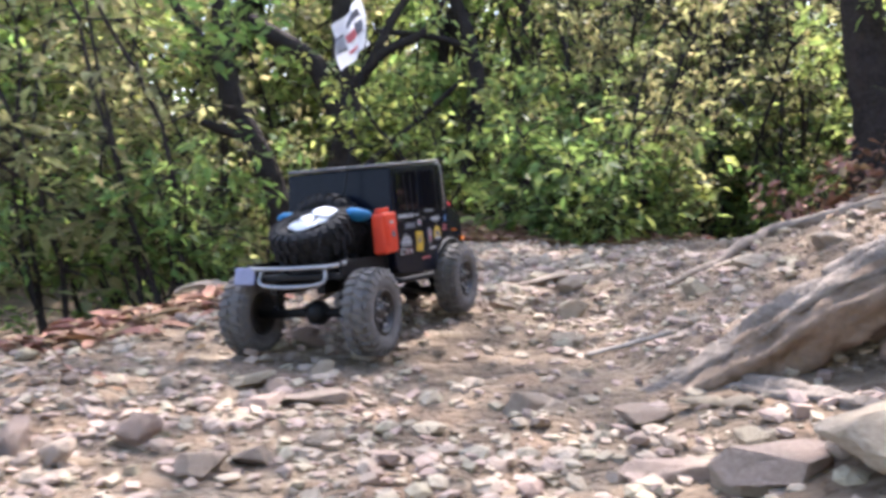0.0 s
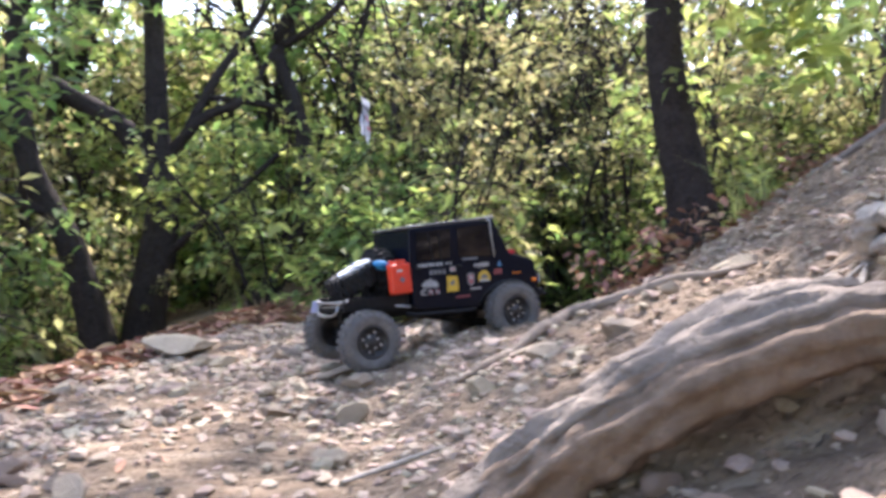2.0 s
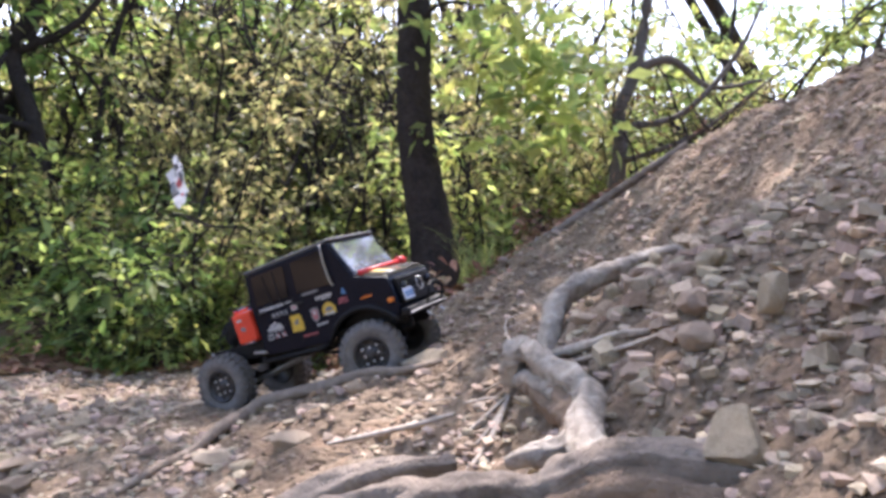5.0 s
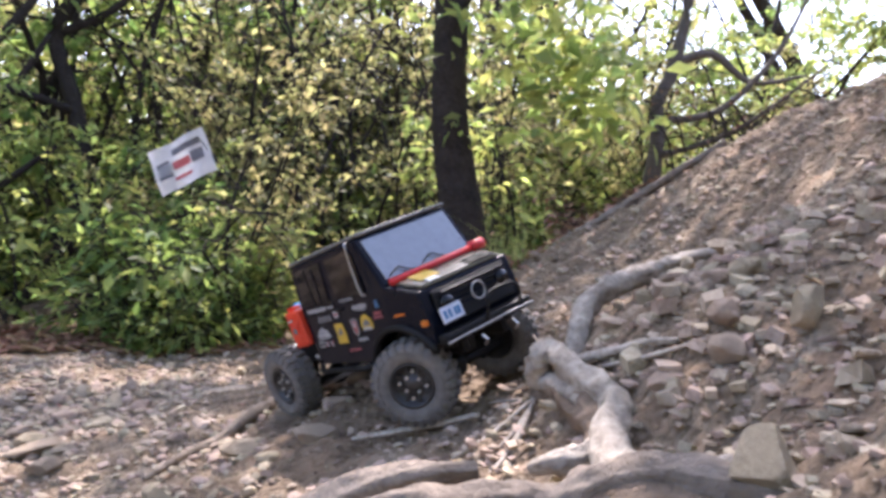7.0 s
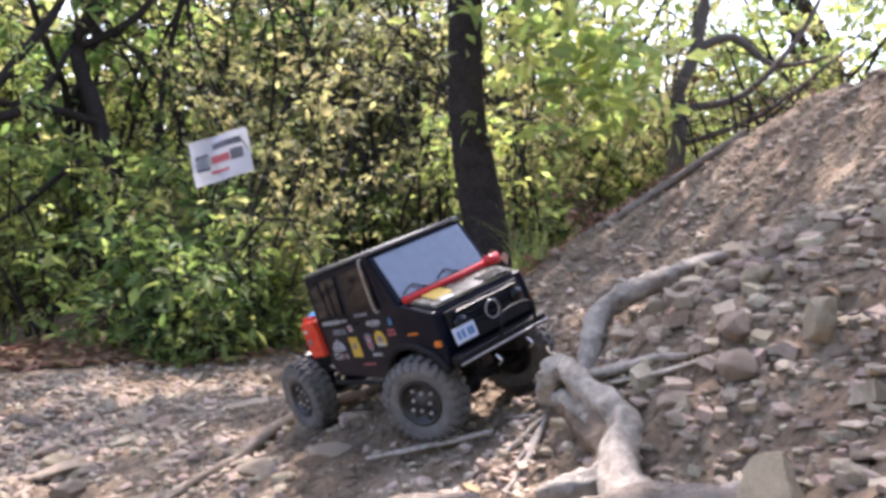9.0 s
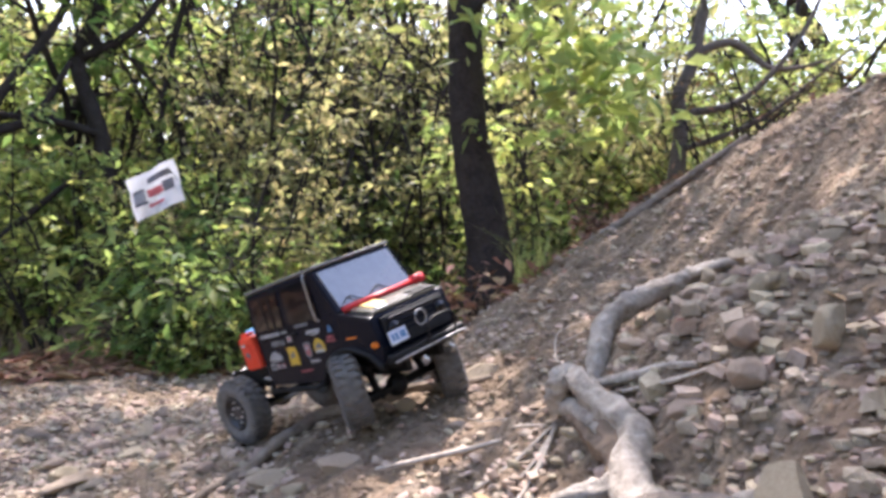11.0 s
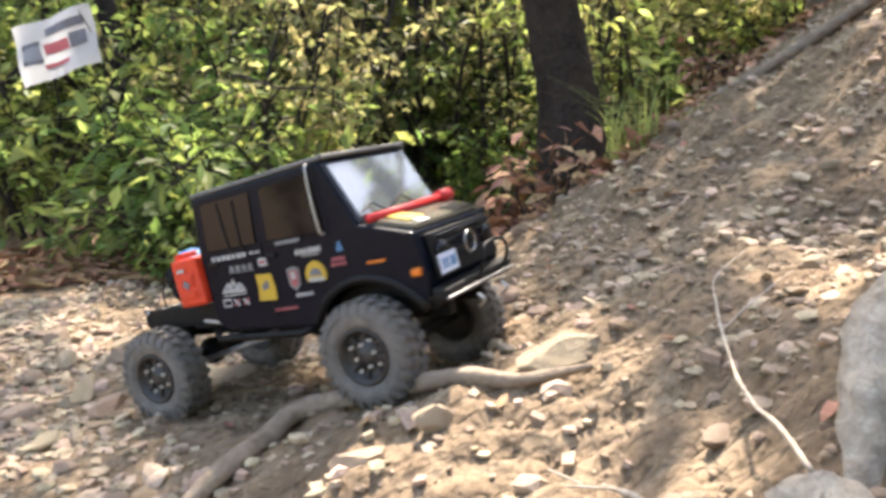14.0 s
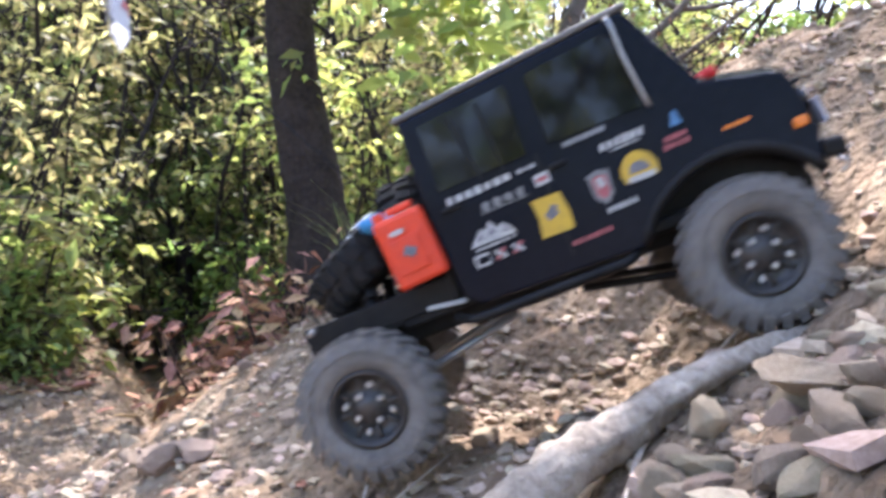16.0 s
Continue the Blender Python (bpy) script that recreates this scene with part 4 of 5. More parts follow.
# many-stemmed dark thickets between the clearing and the wood
THICKET = shrub("thicket", 51, 2.7, .55, 7, 420, .055, LEAF_DRY, "tall thicket of thin crooked dark stems", "shrub", .38, .017, .55)
THICKET.matrix_basis = set_down(THICKET, 1.58, 4.9, 1.0, .3)
for x, y, k in ((1.95, 5.5, 1.1), (1.15, 4.5, .9), (1.05, 5.6, 1.15), (2.35, 4.7, .95), (.72, 4.9, 1.0), (1.75, 4.2, .8), (2.75, 5.4, 1.1), (.35, 5.4, 1.1)):
    m = set_down(None, x, y, k, x * 7)
    copy_thing(THICKET, m).matrix_basis = m
rt = random.Random(9)
for k in range(30):
    x, y = rt.uniform(-3.0, 5.2), rt.uniform(4.4, 8.5)
    z0 = float(ground_base(x, y))
    w, pts = rt.uniform(.012, .032), []
    px, py = x, y
    for j in range(8):
        pts.append((px, py, z0 - .1 + j * .62))
        px, py = px + rt.gauss(0, .09), py + rt.gauss(0, .09)
    tree("tree", pts, [w, w * .95, w * .9, w * .85, w * .75, w * .6, w * .45, w * .3],
         [([pts[m], (pts[m][0] + rt.uniform(-.5, .5), pts[m][1] + rt.uniform(-.3, .3), pts[m][2] + .5), (pts[m][0] + rt.uniform(-.9, .9), pts[m][1], pts[m][2] + 1.1)], [w * .6, w * .4, w * .15]) for m in (1, 2, 3)],
         "thin dark tree trunk among the leaves", sides=8)
# high crowns added out of view to shade the clearing, on trunks set round it
for k, (x, y, cx, cy, cz, n) in enumerate([(8.0, 7.4, 1.4, 5.2, 4.6, 600), (-1.6, 6.8, .4, 5.7, 4.6, 520), (9.0, 5.8, 2.3, 5.0, 4.8, 800), (-2.6, 3.4, .7, 4.2, 4.3, 180), (8.6, 4.2, 1.72, 3.85, 4.4, 1650), (8.8, 5.0, 1.75, 4.7, 5.3, 900), (-2.9, 5.2, -.4, 6.1, 4.5, 700), (-1.9, -.9, -.6, .6, 4.4, 450), (2.6, -.9, 1.9, .3, 4.6, 450)]):
    z0 = float(ground_base(x, y))
    tree("tree", [(x, y, z0 - .1), (x * .97 + cx * .03, y, z0 + 1.0), (x * .85 + cx * .15, y * .85 + cy * .15, z0 + 2.6), (cx * .7 + x * .3, cy * .7 + y * .3, cz)], [.13, .10, .085, .04],
         [([(x * .9 + cx * .1, y * .9 + cy * .1, z0 + 2.0), (x * .4 + cx * .6, y * .4 + cy * .6, cz - .6), (cx, cy, cz)], [.06, .04, .015])], "tall tree added so that its unseen crown shades the clearing",
         [((cx, cy, cz), (1.9, 1.6, .7), n, .12, LEAF, 60 + k)])

BRUSH = shrub("dry_brush", 33, .55, .30, 9, 90, .040, LITTER, "bare brown brushwood on the ridge", "shrub", .1, .005, .9)
BRUSH.matrix_basis = set_down(BRUSH, 2.52, 2.86, 1.0, .2)
for x, y, k in ((2.72, 2.74, .9), (2.95, 2.92, 1.1), (3.15, 2.7, .9)):
    m = set_down(None, x, y, k, x * 5)
    copy_thing(BRUSH, m).matrix_basis = m
FERN = shrub("dead_fern", 31, .34, .22, 7, 240, .060, LITTER, "withered rust-brown fern beside the dark trunk", "fern", .0, .004, .9)
FERN.matrix_basis = set_down(FERN, 1.34, 2.62, 1.0, .4)
for x, y, s in ((1.24, 2.70, .8), (1.30, 2.86, .9), (1.80, 2.62, .6)):
    m = set_down(None, x, y, s, x * 9)
    copy_thing(FERN, m).matrix_basis = m


def grass_tuft(x, y, n, hgt, seed):
    r = random.Random(seed)
    bm = bmesh.new()
    for _ in range(n):
        a, ln = r.uniform(0, 6.28), hgt * r.uniform(.5, 1.1)
        lean, w = r.uniform(.25, 1.15), r.uniform(.0012, .0030)
        d, s = Vector((math.cos(a), math.sin(a), 0)), Vector((-math.sin(a), math.cos(a), 0))
        p0 = Vector((r.gauss(0, .035), r.gauss(0, .035), -.01))
        prev = None
        for k in range(5):
            t = k / 4
            c = p0 + d * lean * ln * t * t + Vector((0, 0, ln * (t - .35 * lean * t * t)))
            pair = [bm.verts.new(c + s * w * (1 - t * .9)), bm.verts.new(c - s * w * (1 - t * .9))]
            if prev:
                bm.faces.new((prev[0], prev[1], pair[1], pair[0]))
            prev = pair
    ob = new("grass_tuft", link_mesh("grass_tuft", bm, GRASS))
    ob.location = (x, y, float(ground_base(x, y)))
    tagged(ob, "tuft of long light green grass on the ridge", "grass", "grass tufts")


for x, y, n, hgt, seed in ((1.45, 2.40, 46, .25, 1), (1.52, 2.46, 26, .20, 2)):
    grass_tuft(x, y, n, hgt, seed)


# ---- the truck ----
truck = tagged(new("toy_truck"), "black radio-controlled crew-cab truck with dusty tyres and stickers", "toy truck")
AX, TRACK, WR = .165, .0985, .06
SIDE = [(-.062, .116), (-.066, .200), (-.063, .266), (.134, .281), (.171, .207), (.236, .190), (.245, .140), (.240, .116)]
SIDE += [(.165 + .083 * math.cos(a), .062 + .083 * math.sin(a)) for a in [radians(v) for v in (42, 60, 78, 96, 114, 132, 150)]] + [(.086, .100), (-.05, .104)]


def half_width(x, z):
    return .091 - max(0, z - .2) * .035 - max(0, x - .15) * .06


def cab_shell():
    bm = bmesh.new()
    a = [bm.verts.new((x, -half_width(x, z), z)) for x, z in SIDE]
    b = [bm.verts.new((x, half_width(x, z), z)) for x, z in SIDE]
    bm.faces.new(a)
    bm.faces.new(b[::-1])
    n = len(SIDE)
    for i in range(n):
        bm.faces.new((a[i], b[i], b[(i + 1) % n], a[(i + 1) % n]))
    bmesh.ops.recalc_face_normals(bm, faces=bm.faces)
    sharp = [e for e in bm.edges if len(e.link_faces) == 2 and e.calc_face_angle() > .3]
    bmesh.ops.bevel(bm, geom=sharp, offset=.0025, segments=2, affect="EDGES", profile=.6)
    bmesh.ops.triangulate(bm, faces=[f for f in bm.faces if len(f.verts) > 4])
    return bm


part("cab", cab_shell(), BLACK, truck)


def panel(pts, side, off, thick, mat, name, label="", parent=None, bevel=True):
    """A thin plate on the cab's flank: pts in x, z."""
    bm = bmesh.new()
    s = -1 if side < 0 else 1
    lo = [bm.verts.new((x, s * (half_width(x, z) + off), z)) for x, z in pts]
    hi = [bm.verts.new((x, s * (half_width(x, z) + off + thick), z)) for x, z in pts]
    n = len(pts)
    bm.faces.new(lo)
    bm.faces.new(hi[::-1])
    for i in range(n):
        bm.faces.new((lo[i], hi[i], hi[(i + 1) % n], lo[(i + 1) % n]))
    bmesh.ops.recalc_face_normals(bm, faces=bm.faces)
    return part(name, bm, mat, parent or truck, label)


def quad(cx, cz, w, h, a=0.0):
    c, s = math.cos(radians(a)), math.sin(radians(a))
    return [(cx + u * c - v * s, cz + u * s + v * c) for u, v in ((-w / 2, -h / 2), (w / 2, -h / 2), (w / 2, h / 2), (-w / 2, h / 2))]


for s in (-1, 1):
    panel([(-.050, .202), (.026, .204), (.030, .263), (-.048, .258)], s, -.0005, .0022, WINDOW, "window", "dark rear side window")
    panel([(.046, .205), (.126, .205), (.122, .262), (.114, .270), (.047, .264)], s, -.0005, .0022, WINDOW, "window", "dark front side window")
    for x in (-.018, .004):
        panel(quad(x, .228, .0022, .058, 2 if x > 0 else 8), s, .0014, .0016, MATT, "window_bar")
    bm = bmesh.new()
    box(bm, (-.046, s * .0918, .186), (.016, .005, .005), bevel=.0015)
    part("door_handle", bm, MATT, truck)
    bm = bmesh.new()
    box(bm, (.046, s * .0918, .187), (.016, .005, .005), bevel=.0015)
    part("door_handle", bm, MATT, truck)
    for x in (.033,):
        panel(quad(x, .158, .0016, .088), s, -.0002, .0009, MATT, "door_gap")
    bm = bmesh.new()
    tube(bm, smooth_path([(.120, s * .088, .279), (.123, s * .0955, .277), (.124, s * .098, .245), (.128, s * .099, .207), (.130, s * .094, .203)], 5), [.0013] * 21, 8)
    part("grab_rail", bm, STEEL, truck, "thin bright metal rail on the door pillar", True)
    arc = [(.165 + .086 * math.cos(radians(a)), s * (.089 if 60 < a < 130 else .087), .062 + .086 * math.sin(radians(a))) for a in range(32, 160, 8)]
    bm = bmesh.new()
    tube(bm, arc, [.0055] * len(arc), 8)
    part("fender_flare", bm, MATT, truck, smooth=True)
    bm = bmesh.new()
    box(bm, (.233, s * .0865, .148), (.012, .008, .0085), bevel=.002)
    part("turn_signal", bm, ORANGE, truck, "orange turn signal")
    panel(quad(.187, .165, .022, .0028, 1), s, .0006, .0012, ORANGE, "side_marker", "orange side marker")
    bm = bmesh.new()
    tube(bm, [(-.075, s * .082, .100), (-.06, s * .094, .094), (.07, s * .094, .094), (.085, s * .082, .098)], [.0045] * 4, 8)
    part("side_step", bm, MATT, truck, "black side step tube", True)
    # frame rail, links, shocks
    bm = bmesh.new()
    box(bm, (.02, s * .038, .098), (.44, .012, .018), bevel=.002)
    part("frame_rail", bm, MATT, truck)
    for e in (-1, 1):
        bm = bmesh.new()
        tube(bm, [(e * AX, s * .045, .052), (e * .03, s * .032, .080)], [.0038, .0038], 8)
        part("link", bm, DULL_STEEL if e < 0 else MATT, truck, smooth=True)
        bm = bmesh.new()
        tube(bm, [(e * AX, s * .055, .062), (e * (AX - .022), s * .046, .148)], [.0062, .0062], 10)
        for k in range(7):
            t = (k + .5) / 7
            c = Vector((e * AX, s * .055, .062)).lerp(Vector((e * (AX - .022), s * .046, .148)), t)
            tube(bm, [c - Vector((0, 0, .0016)), c + Vector((0, 0, .0016))], [.0085, .0085], 10)
        part("shock", bm, MATT, truck, smooth=True)
for s in (-1, 1):
    bm = bmesh.new()
    box(bm, (.160, s * .050, .132), (.150, .016, .062), bevel=.004)
    box(bm, (.163, s * .066, .1455), (.13, .036, .006), bevel=.002)
    part("inner_fender", bm, MATT, truck)
# stickers on both flanks, as plain shapes
def lettering(cx, cz, w, h, count, s, mat, seed, slant=0.0):
    """A line of writing too small to read: a row of uneven upright bars."""
    r = random.Random(seed)
    step = w / count
    for k in range(count):
        x = cx - w / 2 + (k + .5) * step
        panel(quad(x, cz + .03 * (x - cx), step * r.uniform(.55, .82), h * r.uniform(.8, 1.0), slant), s, .0004, .0007, mat, "sticker_bar")


for s in (-1, 1):
    panel([(.0145, .1355), (.0415, .1350), (.0425, .1500), (.0400, .1665), (.0160, .1670), (.0170, .1520)], s, .0004, .0008, YELLOW, "sticker", "yellow jerrycan-shaped sticker")
    panel(quad(.0285, .152, .010, .007, 20), s, .0012, .0005, INK, "sticker", "dark mark on the yellow sticker")
    panel(quad(.0310, .156, .006, .005, -30), s, .0012, .0005, INK, "sticker_bar")
    lettering(-.0200, .1920, .058, .0066, 7, s, WHITE, 1)
    lettering(.0220, .1935, .016, .0035, 3, s, WHITE, 2)
    lettering(-.0040, .1775, .040, .0075, 4, s, GREY, 3, -12)
    panel(quad(-.0040, .1728, .041, .0010, 1), s, .0004, .0006, GREY, "sticker_bar")
    panel(quad(.0311, .1810, .0125, .0095, 1), s, .0004, .0007, WHITE, "sticker", "small white square sticker")
    panel(quad(.0311, .1810, .0085, .0035, 1), s, .0011, .0004, PINK, "sticker_bar")
    panel(quad(.0735, .2001, .036, .0042, 1.5), s, .0004, .0007, GREY, "sticker", "thin grey strip sticker")
    lettering(.1000, .1868, .038, .0075, 6, s, WHITE, 4, -14)
    panel(quad(.1020, .1815, .024, .0012, 1), s, .0004, .0006, WHITE, "sticker_bar")
    lettering(.1400, .1735, .020, .0045, 4, s, PINK, 5)
    lettering(.1390, .1675, .022, .0045, 4, s, PINK, 6)
    panel([(.1390, .1815), (.1490, .1815), (.1460, .1925), (.1430, .1925)], s, .0004, .0007, BLUE_STICKER, "sticker", "blue triangular sticker")
    # shield, half-round badge, mountain
    panel([(.0728, .1425), (.0805, .1500), (.0820, .1690), (.0728, .1715), (.0636, .1690), (.0650, .1500)], s, .0004, .0006, GREY, "sticker", "grey shield-shaped sticker")
    panel([(.0728, .1470), (.0775, .1520), (.0790, .1655), (.0728, .1672), (.0666, .1655), (.0680, .1520)], s, .0011, .0004, PINK, "sticker_bar")
    panel(quad(.0728, .1610, .006, .008, 15), s, .0016, .0004, WHITE, "sticker_bar")
    panel([(.1050 + .0150 * math.cos(radians(a)), .1580 + .0165 * math.sin(radians(a))) for a in range(0, 181, 15)] + [(.0915, .1520), (.1185, .1520)], s, .0004, .0007, YELLOW, "sticker", "yellow half-round sticker")
    panel([(.1050 + .0085 * math.cos(radians(a)), .1580 + .0085 * math.sin(radians(a))) for a in range(0, 181, 20)], s, .0012, .0005, INK, "sticker_bar")
    panel(quad(.1050, .1535, .022, .0045, 0), s, .0012, .0005, WHITE, "sticker_bar")
    lettering(.0830, .1380, .026, .0050, 5, s, WHITE, 7)
    panel([(-.0420, .1490), (-.0030, .1490), (-.0070, .1560), (-.0120, .1610), (-.0165, .1575), (-.0215, .1655), (-.0265, .1590), (-.0305, .1615), (-.0375, .1545)], s, .0004, .0007, WHITE, "sticker", "white mountain-shaped sticker")
    panel([(-.0265, .1530), (-.0215, .1600), (-.0175, .1535), (-.0215, .1550)], s, .0012, .0005, INK, "sticker_bar")
    panel([(-.0365, .1525), (-.0315, .1575), (-.0300, .1525)], s, .0012, .0005, INK, "sticker_bar")
    panel([(-.0130, .1525), (-.0115, .1570), (-.0075, .1525)], s, .0012, .0005, INK, "sticker_bar")
    lettering(-.0220, .1463, .036, .0026, 9, s, WHITE, 8)
    panel(quad(-.0370, .1370, .0130, .0100, 0), s, .0004, .0007, WHITE, "sticker_bar")
    panel(quad(-.0360, .1370, .0095, .0055, 0), s, .0011, .0004, BLACK, "sticker_bar")
    for x in (-.0215, -.0065):
        panel(quad(x, .1370, .0110, .0032, 42), s, .0004, .0006, PINK, "sticker_bar")
        panel(quad(x, .1370, .0110, .0030, -42), s, .0008, .0006, WHITE, "sticker_bar")
    lettering(.0520, .1235, .034, .0042, 7, s, PINK, 9)

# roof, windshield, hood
# roof slab in a mottled grey, paler than the black cab
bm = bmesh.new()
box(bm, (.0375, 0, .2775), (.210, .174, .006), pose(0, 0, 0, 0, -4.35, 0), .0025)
part("roof", bm, ROOF_GREY, truck, "dark grey roof, paler than the cab")
slope = math.degrees(math.atan2(.074, .037))
bm = bmesh.new()
box(bm, (.1535, 0, .2445), (.082, .1745, .003), pose(0, 0, 0, 0, slope, 0), .001)
part("windshield_frame", bm, BLACK, truck)
bm = bmesh.new()
box(bm, (.1553, 0, .2448), (.070, .160, .003), pose(0, 0, 0, 0, slope, 0), .001)
part("windshield", bm, SHIELD, truck, "reflecting windshield")
for y in (-.028, .034):
    bm = bmesh.new()
    tube(bm, smooth_path([(.1765, y, .213), (.174, y - .014, .219), (.171, y - .026, .226), (.1735, y - .044, .219)], 5), [.0013] * 16, 6)
    part("wiper", bm, MATT, truck, smooth=True)
bm = bmesh.new()
vs = [(.174, -.080, .206), (.174, .080, .206), (.234, .074, .191), (.234, -.074, .191)]
lo, hi = [bm.verts.new(v) for v in vs], [bm.verts.new((x, y, z + .005)) for x, y, z in vs]
bm.faces.new(lo), bm.faces.new(hi[::-1])
for i in range(4):
    bm.faces.new((lo[i], hi[i], hi[(i + 1) % 4], lo[(i + 1) % 4]))
bmesh.ops.recalc_face_normals(bm, faces=bm.faces)
bmesh.ops.bevel(bm, geom=list(bm.edges), offset=.0018, segments=2, affect="EDGES")
hood = part("hood", bm, HOOD, truck, "dusty olive-grey hood")
bm = bmesh.new()
box(bm, (.204, -.042, .2046), (.030, .034, .0012), pose(0, 0, 0, 0, 14, 0))
part("hood_mark", bm, YELLOW, hood, "yellow sticker on the hood")
# white patch stands in for the pale reflection at the hood's front
bm = bmesh.new()
box(bm, (.226, -.046, .1988), (.012, .020, .0012), pose(0, 0, 0, 0, 14, 0))
part("hood_mark", bm, WHITE, hood, "pale patch painted as a reflection on the hood")
for k in range(3):
    bm = bmesh.new()
    box(bm, (.212 + .0085 * k, .045, .2030 - .0021 * k), (.004, .046, .0016), pose(0, 0, 0, 0, 14, 0))
    part("vent", bm, MATT, hood)
bm = bmesh.new()
tube(bm, [(.185, -.084, .2105), (.187, .086, .2115)], [.0048, .0055], 12)
tube(bm, [(.187, .070, .2125), (.187, .094, .2125)], [.0085, .0085], 12)
box(bm, (.183, -.02, .2095), (.012, .12, .004), bevel=.001)
part("winch_bar", bm, RED_BAR, truck, "red bar across the foot of the windshield", True)

# grille, lamps, bumper
bm = bmesh.new()
box(bm, (.2445, 0, .160), (.006, .138, .050), pose(0, 0, 0, 0, -9, 0), .002)
grille = part("grille", bm, MATT, truck, "black slatted grille")
for k in range(5):
    bm = bmesh.new()
    box(bm, (.2500 - k * -.0014 * -1, 0, .180 - k * .0085), (.006, .122, .0035), bevel=.001)
    part("slat", bm, BLACK, grille)
bm = bmesh.new()
ring = [(.2555, .012 * math.cos(a), .163 + .012 * math.sin(a)) for a in np.linspace(0, 2 * math.pi, 25)]
tube(bm, ring, [.0012] * 25, 6, caps=False)
part("badge", bm, STEEL, grille, "plain metal ring badge", True)
for s in (-1, 1):
    bm = bmesh.new()
    bmesh.ops.create_cone(bm, cap_ends=True, segments=20, radius1=.0125, radius2=.010, depth=.008, matrix=pose(.249, s * .053, .164, 0, 90, 0))
    part("headlight", bm, WINDOW, truck, "round dark headlight", True)
bm = bmesh.new()
box(bm, (.2555, -.056, .151), (.0018, .038, .021), pose(0, 0, 0, 0, -6, 0), .0005)
plate = part("licence_plate", bm, PLATE, truck, "pale licence plate")
for k, y in enumerate((-.068, -.060, -.050, -.044)):
    bm = bmesh.new()
    box(bm, (.2567, y, .151), (.0006, .005, .011), pose(0, 0, 0, 0, -6, 0))
    part("mark", bm, BLUE_STICKER, plate)
bm = bmesh.new()
box(bm, (.252, 0, .120), (.020, .166, .016), pose(0, 0, 0, 0, 8, 0), .004)
bumper = part("bumper", bm, MATT, truck, "matt black front bumper")
bm = bmesh.new()
tube(bm, smooth_path([(.262, -.008, .120), (.272, -.006, .142), (.272, .004, .156), (.272, .044, .156), (.272, .056, .142), (.262, .058, .120)], 5), [.0022] * 26, 8)
part("bull_bar", bm, MATT, bumper, smooth=True)
bm = bmesh.new()
tube(bm, smooth_path([(.262, -.083, .116), (.268, -.04, .118), (.268, .04, .118), (.262, .083, .116)], 5), [.0016] * 16, 8)
part("bumper_bar", bm, DULL_STEEL, bumper, "scratched metal bar", True)
for s in (-1, 1):
    bm = bmesh.new()
    tube(bm, smooth_path([(.268, s * .03, .108), (.276, s * .03, .100), (.268, s * .03, .094)], 4), [.002] * 9, 6)
    part("shackle", bm, STEEL, bumper, smooth=True)

# axles
for e in (-1, 1):
    bm = bmesh.new()
    tube(bm, [(e * AX, -.085, .06), (e * AX, .085, .06)], [.0075, .0075], 10)
    bmesh.ops.create_icosphere(bm, subdivisions=2, radius=.019, matrix=pose(e * AX, -.012, .06))
    part("axle", bm, MATT, truck, smooth=True)
bm = bmesh.new()
box(bm, (.02, 0, .096), (.09, .062, .03), bevel=.004)
part("gearbox", bm, MATT, truck)
bm = bmesh.new()
box(bm, (.03, 0, .110), (.30, .15, .010), bevel=.002)
part("floor_pan", bm, MATT, truck)

# bed and its load
bm = bmesh.new()
box(bm, (-.135, 0, .113), (.14, .150, .008), bevel=.002)
for s in (-1, 1):
    box(bm, (-.135, s * .074, .124), (.14, .004, .022), bevel=.001)
box(bm, (-.0685, 0, .150), (.006, .160, .07), bevel=.002)
part("bed", bm, MATT, truck)
bm = bmesh.new()
tube(bm, smooth_path([(-.196, -.078, .132), (-.207, -.062, .128), (-.212, 0, .127), (-.207, .062, .128), (-.196, .078, .132)], 5), [.003] * 21, 8)
part("rear_bar", bm, DULL_STEEL, truck, "bent silver bar round the bed", True)
bm = bmesh.new()
tube(bm, smooth_path([(-.205, -.05, .126), (-.214, -.045, .104), (-.214, .045, .104), (-.205, .05, .126)], 5), [.0028] * 16, 8)
part("rear_bumper", bm, DULL_STEEL, truck, "scuffed rear bumper bar", True)
bm = bmesh.new()
box(bm, (-.209, .078, .118), (.004, .034, .026), pose(0, 0, 0, 0, 14, 0), .002)
part("mudflap", bm, FLAP, truck, "violet-grey mudflap")
bm = bmesh.new()
box(bm, (-.080, -.070, .112), (.034, .020, .004), pose(0, 0, 0, -6, 8, 0), .001)
part("rag", bm, WHITE, truck, "pale scrap of cloth under the can")


def lathe(bm, profile, seg=36):
    """Turn profile (radius, y) about the y axis."""
    rings = [[bm.verts.new((r * math.cos(2 * math.pi * k / seg), y, r * math.sin(2 * math.pi * k / seg))) for k in range(seg)] for r, y in profile]
    for a, b in zip(rings, rings[1:]):
        for k in range(seg):
            bm.faces.new((a[k], a[(k + 1) % seg], b[(k + 1) % seg], b[k]))


def tyre(R=.0575, W=.0210):
    bm = bmesh.new()
    lathe(bm, [(.031, -W * .75), (.034, -W * .92), (.042, -W * 1.04), (.050, -W), (R * .965, -W * .84), (R, -W * .5), (R, W * .5), (R * .965, W * .84), (.050, W), (.042, W * 1.04), (.034, W * .92), (.031, W * .75)], 40)
    bmesh.ops.recalc_face_normals(bm, faces=bm.faces)
    return bm


